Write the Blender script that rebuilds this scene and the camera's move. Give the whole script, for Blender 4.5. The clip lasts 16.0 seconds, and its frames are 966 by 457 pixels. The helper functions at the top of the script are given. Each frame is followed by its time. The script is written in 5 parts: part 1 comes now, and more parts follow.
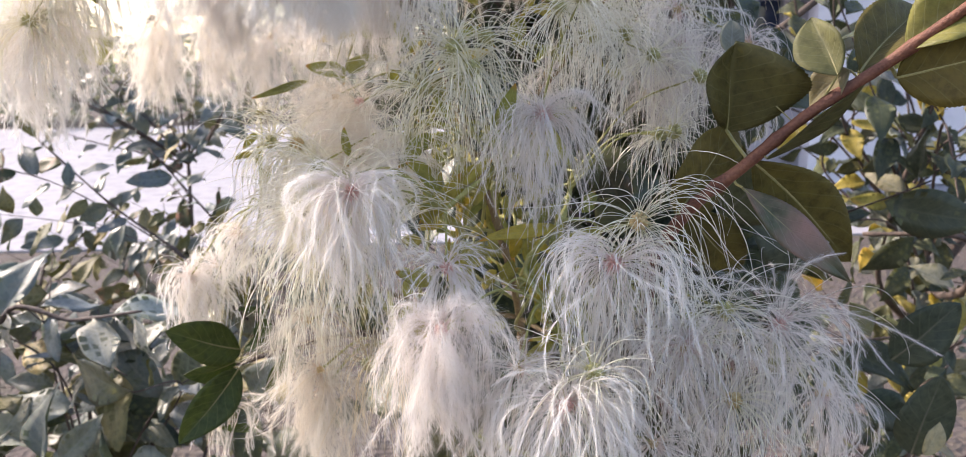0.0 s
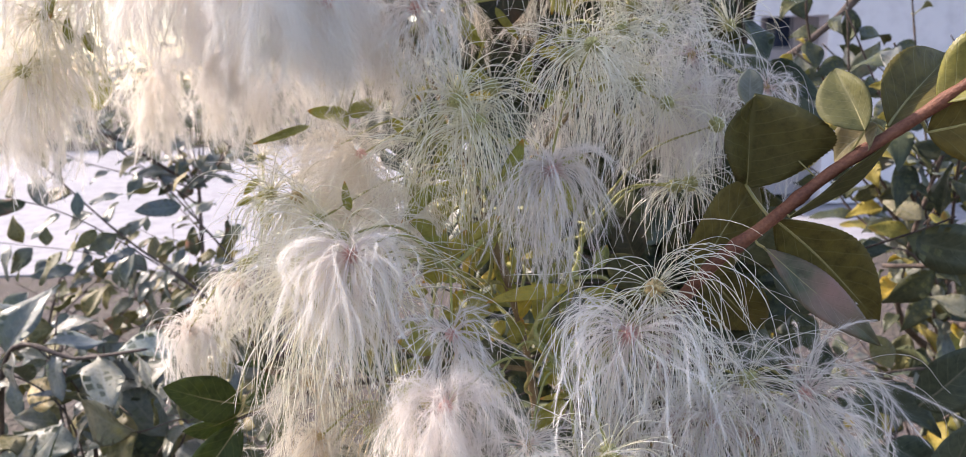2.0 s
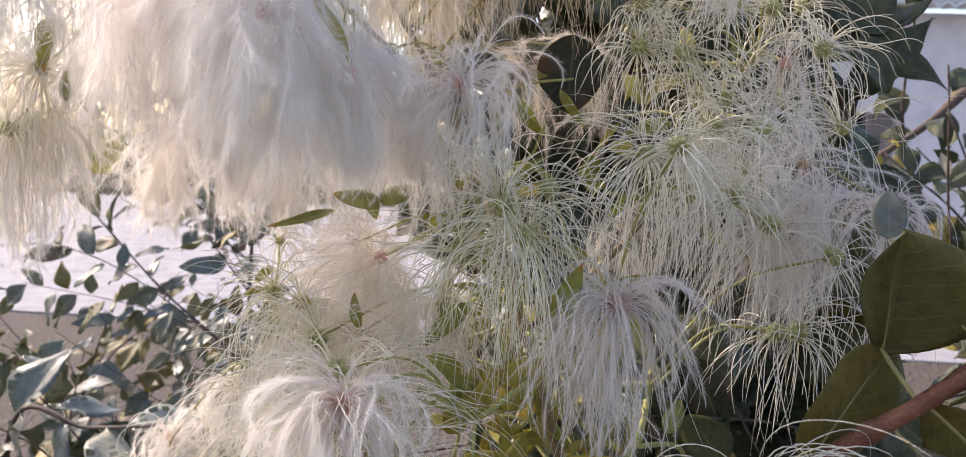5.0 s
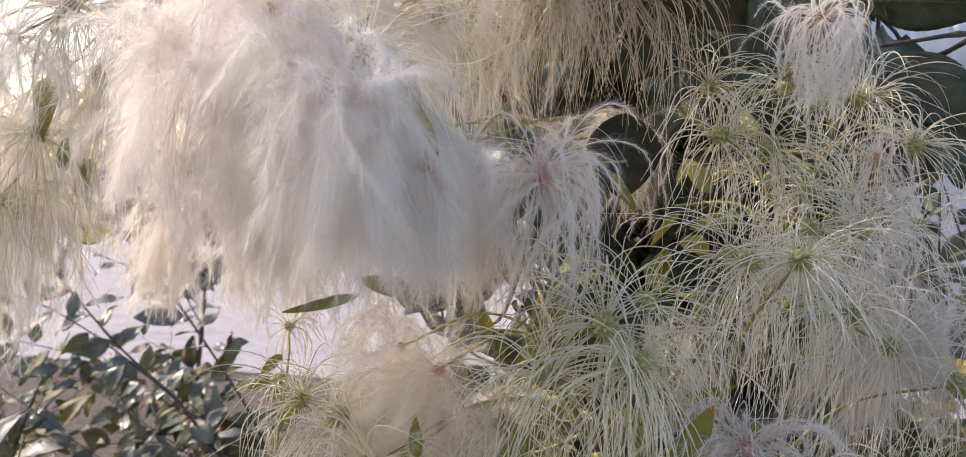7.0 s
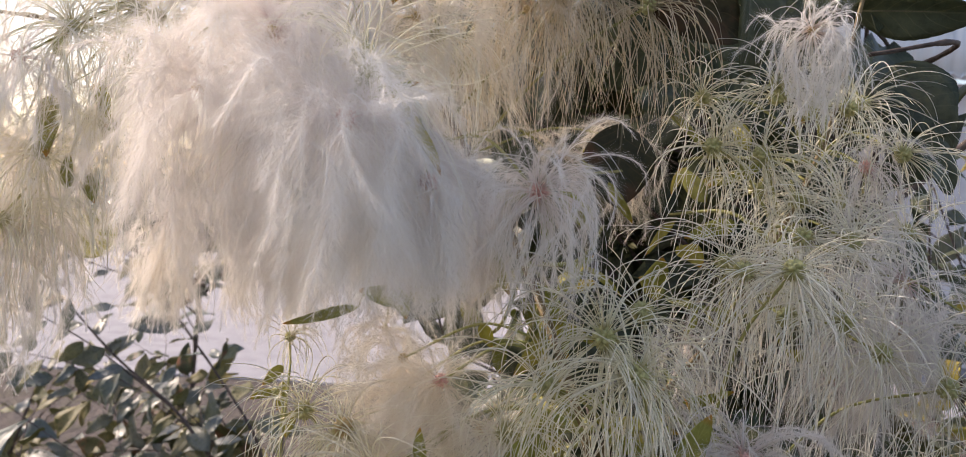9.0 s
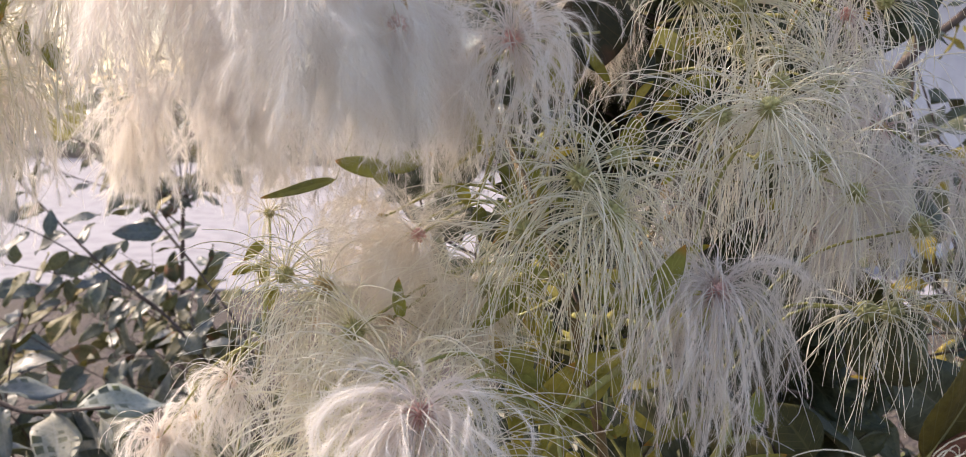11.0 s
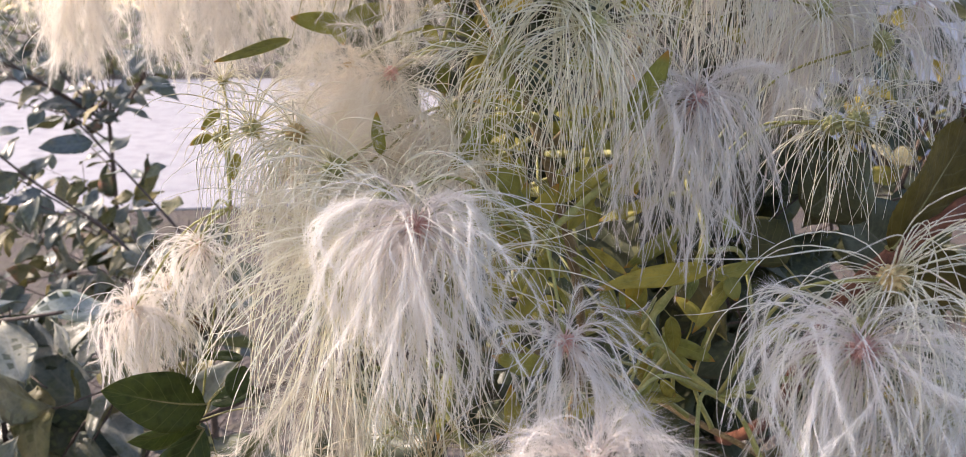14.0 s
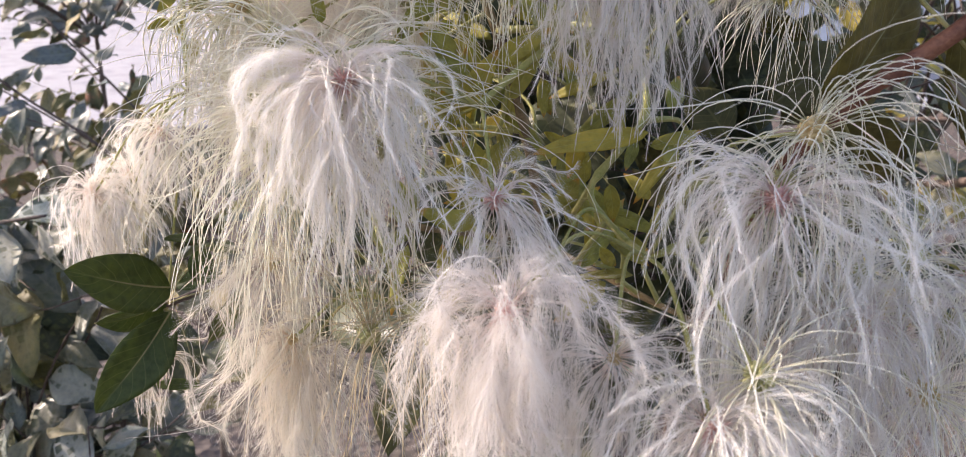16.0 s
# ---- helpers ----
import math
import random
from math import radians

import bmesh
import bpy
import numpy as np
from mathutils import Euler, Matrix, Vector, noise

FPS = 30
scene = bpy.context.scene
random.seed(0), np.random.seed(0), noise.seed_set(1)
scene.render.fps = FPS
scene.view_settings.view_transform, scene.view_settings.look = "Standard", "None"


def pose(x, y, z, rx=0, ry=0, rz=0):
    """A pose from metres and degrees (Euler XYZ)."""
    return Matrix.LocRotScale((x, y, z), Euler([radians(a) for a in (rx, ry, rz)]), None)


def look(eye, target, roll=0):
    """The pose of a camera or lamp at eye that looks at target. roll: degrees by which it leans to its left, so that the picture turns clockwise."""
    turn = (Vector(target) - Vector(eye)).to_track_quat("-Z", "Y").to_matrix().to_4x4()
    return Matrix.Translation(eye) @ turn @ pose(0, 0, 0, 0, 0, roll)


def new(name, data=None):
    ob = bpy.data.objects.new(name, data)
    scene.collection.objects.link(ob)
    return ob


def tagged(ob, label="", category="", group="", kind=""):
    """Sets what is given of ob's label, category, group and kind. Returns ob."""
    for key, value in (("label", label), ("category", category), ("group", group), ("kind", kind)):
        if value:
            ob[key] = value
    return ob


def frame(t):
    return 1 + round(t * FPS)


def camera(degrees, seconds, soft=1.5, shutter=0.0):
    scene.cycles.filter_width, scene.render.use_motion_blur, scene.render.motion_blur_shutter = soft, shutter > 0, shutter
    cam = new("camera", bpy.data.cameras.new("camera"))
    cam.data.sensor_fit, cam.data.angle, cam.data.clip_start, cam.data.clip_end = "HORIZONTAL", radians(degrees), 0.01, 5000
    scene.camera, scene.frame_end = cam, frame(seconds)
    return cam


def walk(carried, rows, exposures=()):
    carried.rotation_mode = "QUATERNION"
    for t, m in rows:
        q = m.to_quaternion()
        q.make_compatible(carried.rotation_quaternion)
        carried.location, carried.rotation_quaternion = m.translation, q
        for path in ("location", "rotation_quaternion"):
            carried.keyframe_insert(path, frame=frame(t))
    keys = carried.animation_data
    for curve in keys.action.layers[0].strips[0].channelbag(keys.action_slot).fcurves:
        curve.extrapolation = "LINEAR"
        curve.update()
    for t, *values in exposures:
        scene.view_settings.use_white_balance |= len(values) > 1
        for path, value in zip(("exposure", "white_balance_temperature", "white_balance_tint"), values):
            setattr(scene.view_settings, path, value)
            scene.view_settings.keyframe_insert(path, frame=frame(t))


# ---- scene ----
cam = camera(62.5, 16.0, soft=0.62)
cam.data.dof.use_dof = True
cam.data.dof.focus_distance = 0.215
cam.data.dof.aperture_fstop = 35.0
PATH = [
    (0, (-0.002, 0.005, 1.204), (0.026, 1.959, 0.777), -1.0),
    (0.5, (-0.004, 0.007, 1.206), (0.02, 1.963, 0.79), -1.2),
    (1, (-0.008, 0.006, 1.209), (0.056, 1.963, 0.802), -1.5),
    (1.5, (-0.014, 0.011, 1.21), (0.084, 1.968, 0.808), -2.4),
    (2, (0.0, 0.021, 1.215), (0.001, 1.984, 0.834), -1.6),
    (2.5, (0.0, 0.035, 1.217), (-0.068, 1.999, 0.848), -0.9),
    (3, (0.001, 0.044, 1.218), (-0.092, 2.012, 0.873), -0.5),
    (3.2, (0.003, 0.044, 1.219), (-0.092, 2.014, 0.888), -0.5),
    (5.3, (0.002, 0.091, 1.223), (-0.123, 2.078, 1.037), 2.8),
    (5.5, (-0.005, 0.096, 1.225), (-0.082, 2.087, 1.051), 3.1),
    (6, (-0.02, 0.108, 1.226), (-0.028, 2.101, 1.068), 4.1),
    (6.5, (-0.028, 0.108, 1.231), (-0.036, 2.105, 1.119), 4.1),
    (7, (-0.034, 0.113, 1.234), (-0.056, 2.111, 1.149), 4.0),
    (7.5, (-0.037, 0.114, 1.238), (-0.066, 2.113, 1.216), 3.9),
    (8, (-0.038, 0.11, 1.24), (-0.068, 2.109, 1.275), 3.8),
    (8.5, (-0.036, 0.111, 1.238), (-0.043, 2.111, 1.232), 3.6),
    (9, (-0.036, 0.109, 1.237), (-0.041, 2.108, 1.159), 3.4),
    (9.5, (-0.033, 0.11, 1.233), (-0.035, 2.104, 1.076), 3.0),
    (10, (-0.032, 0.11, 1.229), (-0.021, 2.098, 1.009), 2.5),
    (10.2, (-0.031, 0.112, 1.227), (-0.016, 2.098, 0.991), 2.2),
    (12.3, (-0.039, 0.105, 1.215), (0.081, 2.061, 0.814), 2.2),
    (12.5, (-0.04, 0.107, 1.213), (0.098, 2.06, 0.805), 2.1),
    (13, (-0.042, 0.108, 1.21), (0.129, 2.055, 0.783), 1.6),
    (13.5, (-0.041, 0.108, 1.207), (0.159, 2.04, 0.731), 0.5),
    (14, (-0.043, 0.106, 1.203), (0.151, 2.025, 0.671), -0.1),
    (14.5, (-0.043, 0.103, 1.2), (0.14, 2.004, 0.606), -0.1),
    (15, (-0.04, 0.102, 1.196), (0.149, 1.984, 0.546), 0.0),
    (15.5, (-0.037, 0.1, 1.194), (0.142, 1.97, 0.507), -0.3),
    (16, (-0.029, 0.099, 1.191), (0.16, 1.955, 0.471), -0.1),
]
walk(cam, [(t, look(eye, target, roll)) for t, eye, target, roll in PATH], [(0, 1.38, 6900, 18.5), (3, 1.30, 6930, 19.5), (5.5, 1.14, 7120, 20.5), (6.5, 1.16, 7100, 19.5), (7, 0.97, 7200, 19.5), (8, 0.74, 7350, 19.5), (9, 0.83, 7400, 19.5), (10, 0.96, 7450, 20.5), (12.5, 1.2, 7250, 20), (16, 1.29, 7100, 20.5)])

# ---- light ----
SUN_FROM = Vector((-0.78, 0.40, 0.58)).normalized()
world = bpy.data.worlds.new("sky")
scene.world = world
world.use_nodes = True
wn = world.node_tree.nodes
sky = wn.new("ShaderNodeTexSky")
sky.sky_type = "NISHITA"
sky.sun_disc = False
sky.dust_density = 1.7
sky.sun_elevation = math.asin(SUN_FROM.z)
sky.sun_rotation = math.atan2(SUN_FROM.x, SUN_FROM.y)
world.node_tree.links.new(sky.outputs[0], wn["Background"].inputs[0])
wn["Background"].inputs[1].default_value = 0.15
sun_data = bpy.data.lights.new("sun", "SUN")
sun_data.energy = 2.75
sun_data.angle = radians(0.55)
sun_data.color = (1.0, 0.945, 0.865)
sun = new("sun", sun_data)
sun.matrix_world = look(SUN_FROM * 30, (0, 0, 0))

RNG = np.random.default_rng(7)


# ---- materials ----
class Nodes:
    """A short way to write node trees."""

    def __init__(self, name):
        self.mat = bpy.data.materials.new(name)
        self.mat.use_nodes = True
        self.tree = self.mat.node_tree
        self.tree.nodes.clear()
        self.out = self.tree.nodes.new("ShaderNodeOutputMaterial")

    def add(self, kind, settings=None, **inputs):
        n = self.tree.nodes.new("ShaderNode" + kind)
        for key, value in (settings or {}).items():
            setattr(n, key, value)
        for key, value in inputs.items():
            k = int(key[1:]) if key[0] == "i" and key[1:].isdigit() else key.replace("_", " ")
            if isinstance(value, bpy.types.NodeSocket):
                self.tree.links.new(value, n.inputs[k])
            else:
                n.inputs[k].default_value = value
        return n

    def ramp(self, fac, stops):
        n = self.tree.nodes.new("ShaderNodeValToRGB")
        e = n.color_ramp.elements
        while len(e) < len(stops):
            e.new(0.5)
        for el, (p, c) in zip(e, stops):
            el.position, el.color = p, (*c, 1)
        self.tree.links.new(fac, n.inputs[0])
        return n.outputs[0]

    def mix(self, fac, a, b, blend="MIX"):
        n = self.tree.nodes.new("ShaderNodeMix")
        n.data_type, n.blend_type = "RGBA", blend
        for k, v in ((0, fac), (6, a), (7, b)):
            if isinstance(v, bpy.types.NodeSocket):
                self.tree.links.new(v, n.inputs[k])
            else:
                n.inputs[k].default_value = v if k == 0 else (*v, 1)
        return n.outputs[2]

    def done(self, shader):
        self.tree.links.new(shader, self.out.inputs[0])
        return self.mat


def hair_material(name, root, low, tip, through_share, gloss, reach=0.03):
    """Silky hair: the colour runs from the root to the tip, each strand a little different."""
    n = Nodes(name)
    along = n.add("Attribute", {"attribute_name": "along"}).outputs["Fac"]
    col = n.ramp(along, [(0.0, root), (reach, root), (reach * 3.0, low), (0.42, tip)])
    isl = n.add("NewGeometry").outputs["Random Per Island"]
    isl = n.add("Math", {"operation": "ADD"}, i0=isl, i1=n.add("ObjectInfo").outputs["Random"])
    isl = n.add("Math", {"operation": "FRACT"}, i0=isl.outputs[0]).outputs[0]
    var = n.ramp(isl, [(0.0, (0.88, 0.85, 0.78)), (0.5, (0.98, 0.975, 0.96)), (1.0, (1.0, 1.0, 1.0))])
    col = n.mix(1.0, col, var, "MULTIPLY")
    d = n.add("BsdfDiffuse", Color=col)
    t = n.add("BsdfTranslucent", Color=col)
    m = n.add("MixShader", None, i0=through_share, i1=d.outputs[0], i2=t.outputs[0])
    g = n.add("BsdfGlossy", Roughness=0.35, Color=(1.0, 0.98, 0.95, 1))
    m = n.add("MixShader", None, i0=gloss, i1=m.outputs[0], i2=g.outputs[0])
    return n.done(m.outputs[0])


PINK = (0.84, 0.56, 0.52)
FLUFF = [
    hair_material("downy_plume_white", (0.88, 0.74, 0.66), (0.95, 0.90, 0.86), (0.98, 0.955, 0.93), 0.5, 0.04),
    # the white plumes again, dulled to mauve so the colour holds shade
    hair_material("downy_plume_shaded", (0.76, 0.58, 0.55), (0.885, 0.835, 0.815), (0.91, 0.875, 0.855), 0.56, 0.04),
    # cream plumes, with the shade under other heads mixed into the beige
    hair_material("downy_plume_cream_shaded", (0.72, 0.56, 0.41), (0.85, 0.775, 0.67), (0.895, 0.845, 0.765), 0.48, 0.04),
]
ROSY = hair_material("downy_plume_rosy", PINK, (0.94, 0.87, 0.84), (0.98, 0.96, 0.945), 0.5, 0.04, 0.018)
SILK = [
    hair_material("silky_style_yellow", (0.54, 0.50, 0.23), (0.89, 0.86, 0.67), (0.96, 0.935, 0.83), 0.5, 0.07, 0.02),
    hair_material("silky_style_pale", (0.58, 0.54, 0.30), (0.92, 0.895, 0.76), (0.97, 0.95, 0.875), 0.5, 0.07, 0.02),
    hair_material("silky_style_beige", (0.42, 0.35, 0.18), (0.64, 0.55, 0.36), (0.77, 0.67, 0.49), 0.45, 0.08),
]


def seed_material(name, a, b):
    n = Nodes(name)
    out_ = n.add("Attribute", {"attribute_name": "along"}).outputs["Fac"]
    col = n.ramp(out_, [(0.05, a), (0.8, b)])
    fine = n.add("TexNoise", None, Vector=n.add("TexCoord").outputs["Object"], Scale=1500.0)
    col = n.mix(0.5, col, n.ramp(fine.outputs[0], [(0.3, (0.5, 0.5, 0.5)), (0.7, (1.3, 1.3, 1.2))]), "MULTIPLY")
    p = n.add("BsdfPrincipled", None, Base_Color=col, Roughness=0.6)
    return n.done(p.outputs[0])


SEED_GREEN = seed_material("achene_green", (0.27, 0.26, 0.09), (0.50, 0.47, 0.22))
SEED_BROWN = seed_material("achene_brown", (0.40, 0.26, 0.10), (0.66, 0.50, 0.26))
SEED_RED = seed_material("achene_red", (0.62, 0.28, 0.24), (0.86, 0.56, 0.48))


def leaf_material(name, dark, light, vein, through_share=0.3, rough=0.45, blotch=(0.2, 0.12, 0.04), blotch_share=0.0, tip=None):
    """A leaf's skin: side veins off the midrib, mottling, spots, translucent against the light."""
    n = Nodes(name)
    uv = n.add("UVMap").outputs[0]
    xyz = n.add("SeparateXYZ", None, i0=uv)
    v = n.add("Math", {"operation": "SUBTRACT"}, i0=xyz.outputs[1], i1=0.5)
    v = n.add("Math", {"operation": "ABSOLUTE"}, i0=v.outputs[0])
    k = n.add("Math", {"operation": "MULTIPLY_ADD"}, i0=v.outputs[0], i1=-0.55, i2=xyz.outputs[0])
    warp = n.add("TexNoise", None, Vector=n.add("TexCoord").outputs["Object"], Scale=120.0, Detail=2.0)
    k = n.add("Math", {"operation": "MULTIPLY_ADD"}, i0=warp.outputs[0], i1=0.07, i2=k.outputs[0])
    w = n.add("Math", {"operation": "MULTIPLY"}, i0=k.outputs[0], i1=46.0)
    w = n.add("Math", {"operation": "SINE"}, i0=w.outputs[0])
    side = n.add("MapRange", None, i0=w.outputs[0], i1=0.93, i2=1.0)
    mid = n.add("MapRange", None, i0=v.outputs[0], i1=0.035, i2=0.012)
    veins = n.add("Math", {"operation": "MAXIMUM"}, i0=side.outputs[0], i1=mid.outputs[0])
    tc = n.add("TexCoord").outputs["Object"]
    rnd = n.add("ObjectInfo").outputs["Random"]
    shift = n.add("VectorMath", {"operation": "ADD"}, i0=tc, i1=rnd)
    big = n.add("TexNoise", None, Vector=shift.outputs[0], Scale=55.0, Detail=4.0)
    fine = n.add("TexNoise", None, Vector=shift.outputs[0], Scale=900.0, Detail=3.0)
    col = n.mix(big.outputs[0], dark, light)
    hue = n.ramp(rnd, [(0.0, (0.74, 0.80, 0.86)), (0.25, (0.92, 1.0, 0.95)), (0.5, (1.0, 1.0, 1.0)), (0.9, (1.12, 1.05, 0.8)), (1.0, (1.5, 1.2, 0.7))])
    col = n.mix(1.0, col, hue, "MULTIPLY")
    mid_n = n.add("TexNoise", None, Vector=shift.outputs[0], Scale=260.0, Detail=5.0, Roughness=0.65)
    col = n.mix(1.0, col, n.ramp(mid_n.outputs[0], [(0.32, (0.70, 0.70, 0.66)), (0.5, (1.0, 1.0, 1.0)), (0.70, (1.22, 1.18, 1.08))]), "MULTIPLY")
    vf = n.add("Math", {"operation": "MULTIPLY"}, i0=veins.outputs[0], i1=0.34)
    col = n.mix(vf.outputs[0], col, vein)
    if blotch_share > 0:
        spot = n.add("MapRange", None, i0=big.outputs[0], i1=0.62 - 0.2 * blotch_share, i2=0.75)
        s2 = n.add("Math", {"operation": "MULTIPLY"}, i0=spot.outputs[0], i1=min(1.0, blotch_share * 1.2))
        col = n.mix(s2.outputs[0], col, blotch)
    if tip:
        tf = n.add("MapRange", None, i0=xyz.outputs[0], i1=0.86, i2=0.98)
        col = n.mix(tf.outputs[0], col, tip)
    hgt = n.add("Math", {"operation": "MULTIPLY_ADD"}, i0=veins.outputs[0], i1=-0.45, i2=fine.outputs[0])
    bump = n.add("Bump", None, Height=hgt.outputs[0], Strength=0.5, Distance=0.0003)
    rr = n.add("MapRange", None, i0=fine.outputs[0], i3=rough - 0.12, i4=rough + 0.15)
    p = n.add("BsdfPrincipled", None, Base_Color=col, Roughness=rr.outputs[0], Normal=bump.outputs[0], Specular_IOR_Level=0.28)
    bright = n.mix(1.0, col, (1.5, 1.6, 0.7), "MULTIPLY")
    t = n.add("BsdfTranslucent", None, Color=bright, Normal=bump.outputs[0])
    m = n.add("MixShader", None, i0=through_share, i1=p.outputs[0], i2=t.outputs[0])
    return n.done(m.outputs[0])


LEAF_TOP = leaf_material("shrub_leaf_top", (0.084, 0.074, 0.025), (0.16, 0.134, 0.048), (0.22, 0.19, 0.08), 0.30, 0.52)
LEAF_BACK = leaf_material("shrub_leaf_underside", (0.10, 0.10, 0.040), (0.16, 0.15, 0.065), (0.24, 0.21, 0.10), 0.28, 0.6)
# leaf green lightened to grey: the sky's sheen is in these two base colours
SHEEN_TOP = leaf_material("sheen_leaf_top", (0.145, 0.155, 0.15), (0.26, 0.27, 0.265), (0.33, 0.33, 0.30), 0.30, 0.32, (0.25, 0.13, 0.04), 0.25)
SHEEN_BACK = leaf_material("sheen_leaf_underside", (0.14, 0.15, 0.13), (0.24, 0.25, 0.21), (0.28, 0.28, 0.22), 0.3, 0.5)
RED_TOP = leaf_material("rusty_leaf_top", (0.05, 0.06, 0.025), (0.08, 0.08, 0.04), (0.12, 0.12, 0.05), 0.2, 0.5, (0.30, 0.09, 0.05), 0.7)
BRONZE_TOP = leaf_material("bronzed_leaf_top", (0.065, 0.085, 0.055), (0.13, 0.125, 0.085), (0.22, 0.18, 0.12), 0.25, 0.38, (0.34, 0.19, 0.155), 1.05)
SAGE_TOP = leaf_material("sage_leaf", (0.085, 0.105, 0.045), (0.16, 0.18, 0.085), (0.26, 0.26, 0.13), 0.12, 0.40)
YELLOW_TOP = leaf_material("yellow_leaf", (0.31, 0.26, 0.07), (0.44, 0.37, 0.12), (0.46, 0.39, 0.16), 0.4, 0.5, (0.4, 0.16, 0.02), 0.3)
CLEM_TOP = leaf_material("vine_leaflet", (0.27, 0.255, 0.065), (0.41, 0.375, 0.125), (0.46, 0.44, 0.17), 0.38, 0.5, (0.32, 0.2, 0.05), 0.2, (0.50, 0.24, 0.05))
CLEM_BACK = leaf_material("vine_leaflet_underside", (0.27, 0.27, 0.11), (0.38, 0.37, 0.17), (0.42, 0.40, 0.18), 0.35, 0.6)


def bark_material(name, dark, light, scale=160.0, rough=0.65):
    n = Nodes(name)
    tc = n.add("TexCoord").outputs["Object"]
    a = n.add("TexNoise", None, Vector=tc, Scale=scale, Detail=6.0)
    b = n.add("TexNoise", None, Vector=tc, Scale=scale * 7, Detail=2.0)
    s = n.add("Math", {"operation": "ADD"}, i0=a.outputs[0], i1=b.outputs[0])
    f = n.add("MapRange", None, i0=s.outputs[0], i1=0.75, i2=1.3)
    col = n.mix(f.outputs[0], dark, light)
    bump = n.add("Bump", None, Height=s.outputs[0], Strength=0.5, Distance=0.0006)
    p = n.add("BsdfPrincipled", None, Base_Color=col, Roughness=rough, Normal=bump.outputs[0])
    return n.done(p.outputs[0])


BARK_RED = bark_material("young_bark_red", (0.11, 0.034, 0.018), (0.22, 0.085, 0.045))
BARK_DARK = bark_material("old_bark", (0.05, 0.035, 0.03), (0.14, 0.10, 0.08), 60.0, 0.8)
STALK_GREEN = bark_material("vine_stalk", (0.26, 0.27, 0.07), (0.42, 0.38, 0.14), 300.0, 0.5)
VINE_BROWN = bark_material("vine_stem", (0.16, 0.11, 0.05), (0.30, 0.22, 0.11), 200.0, 0.7)
PETIOLE = bark_material("petiole", (0.24, 0.22, 0.07), (0.36, 0.30, 0.12), 400.0, 0.45)


def ground_material(name, cols, scales, rough, bump_m):
    n = Nodes(name)
    tc = n.add("TexCoord").outputs["Object"]
    a = n.add("TexNoise", None, Vector=tc, Scale=scales[0], Detail=6.0)
    b = n.add("TexNoise", None, Vector=tc, Scale=scales[1], Detail=4.0)
    c = n.add("TexVoronoi", None, Vector=tc, Scale=scales[2])
    col = n.mix(a.outputs[0], cols[0], cols[1])
    f = n.add("MapRange", None, i0=b.outputs[0], i1=0.45, i2=0.7)
    col = n.mix(f.outputs[0], col, cols[2])
    h = n.add("Math", {"operation": "ADD"}, i0=b.outputs[0], i1=c.outputs[0])
    bump = n.add("Bump", None, Height=h.outputs[0], Strength=0.7, Distance=bump_m)
    p = n.add("BsdfPrincipled", None, Base_Color=col, Roughness=rough, Normal=bump.outputs[0])
    return n.done(p.outputs[0])


SOIL = ground_material("dry_soil", ((0.060, 0.046, 0.040), (0.115, 0.088, 0.078), (0.080, 0.066, 0.046)), (1.2, 9.0, 40.0), 0.95, 0.02)
CONCRETE = ground_material("pale_concrete", ((0.30, 0.29, 0.31), (0.38, 0.365, 0.39), (0.25, 0.24, 0.26)), (0.8, 6.0, 120.0), 0.85, 0.003)
RENDER_WALL = ground_material("pale_plaster", ((0.64, 0.61, 0.65), (0.74, 0.71, 0.74), (0.60, 0.57, 0.61)), (0.6, 8.0, 90.0), 0.9, 0.002)
WHITE_SHEET = ground_material("white_sheet_metal", ((0.72, 0.73, 0.76), (0.78, 0.79, 0.82), (0.68, 0.68, 0.70)), (0.5, 5.0, 60.0), 0.45, 0.001)
FRAME_GREY = ground_material("grey_frame", ((0.30, 0.31, 0.36), (0.38, 0.39, 0.44), (0.28, 0.28, 0.32)), (2.0, 20.0, 90.0), 0.6, 0.001)
gl = Nodes("window_glass")
GLASS = gl.done(gl.add("BsdfPrincipled", None, Base_Color=(0.03, 0.045, 0.09, 1), Roughness=0.06).outputs[0])


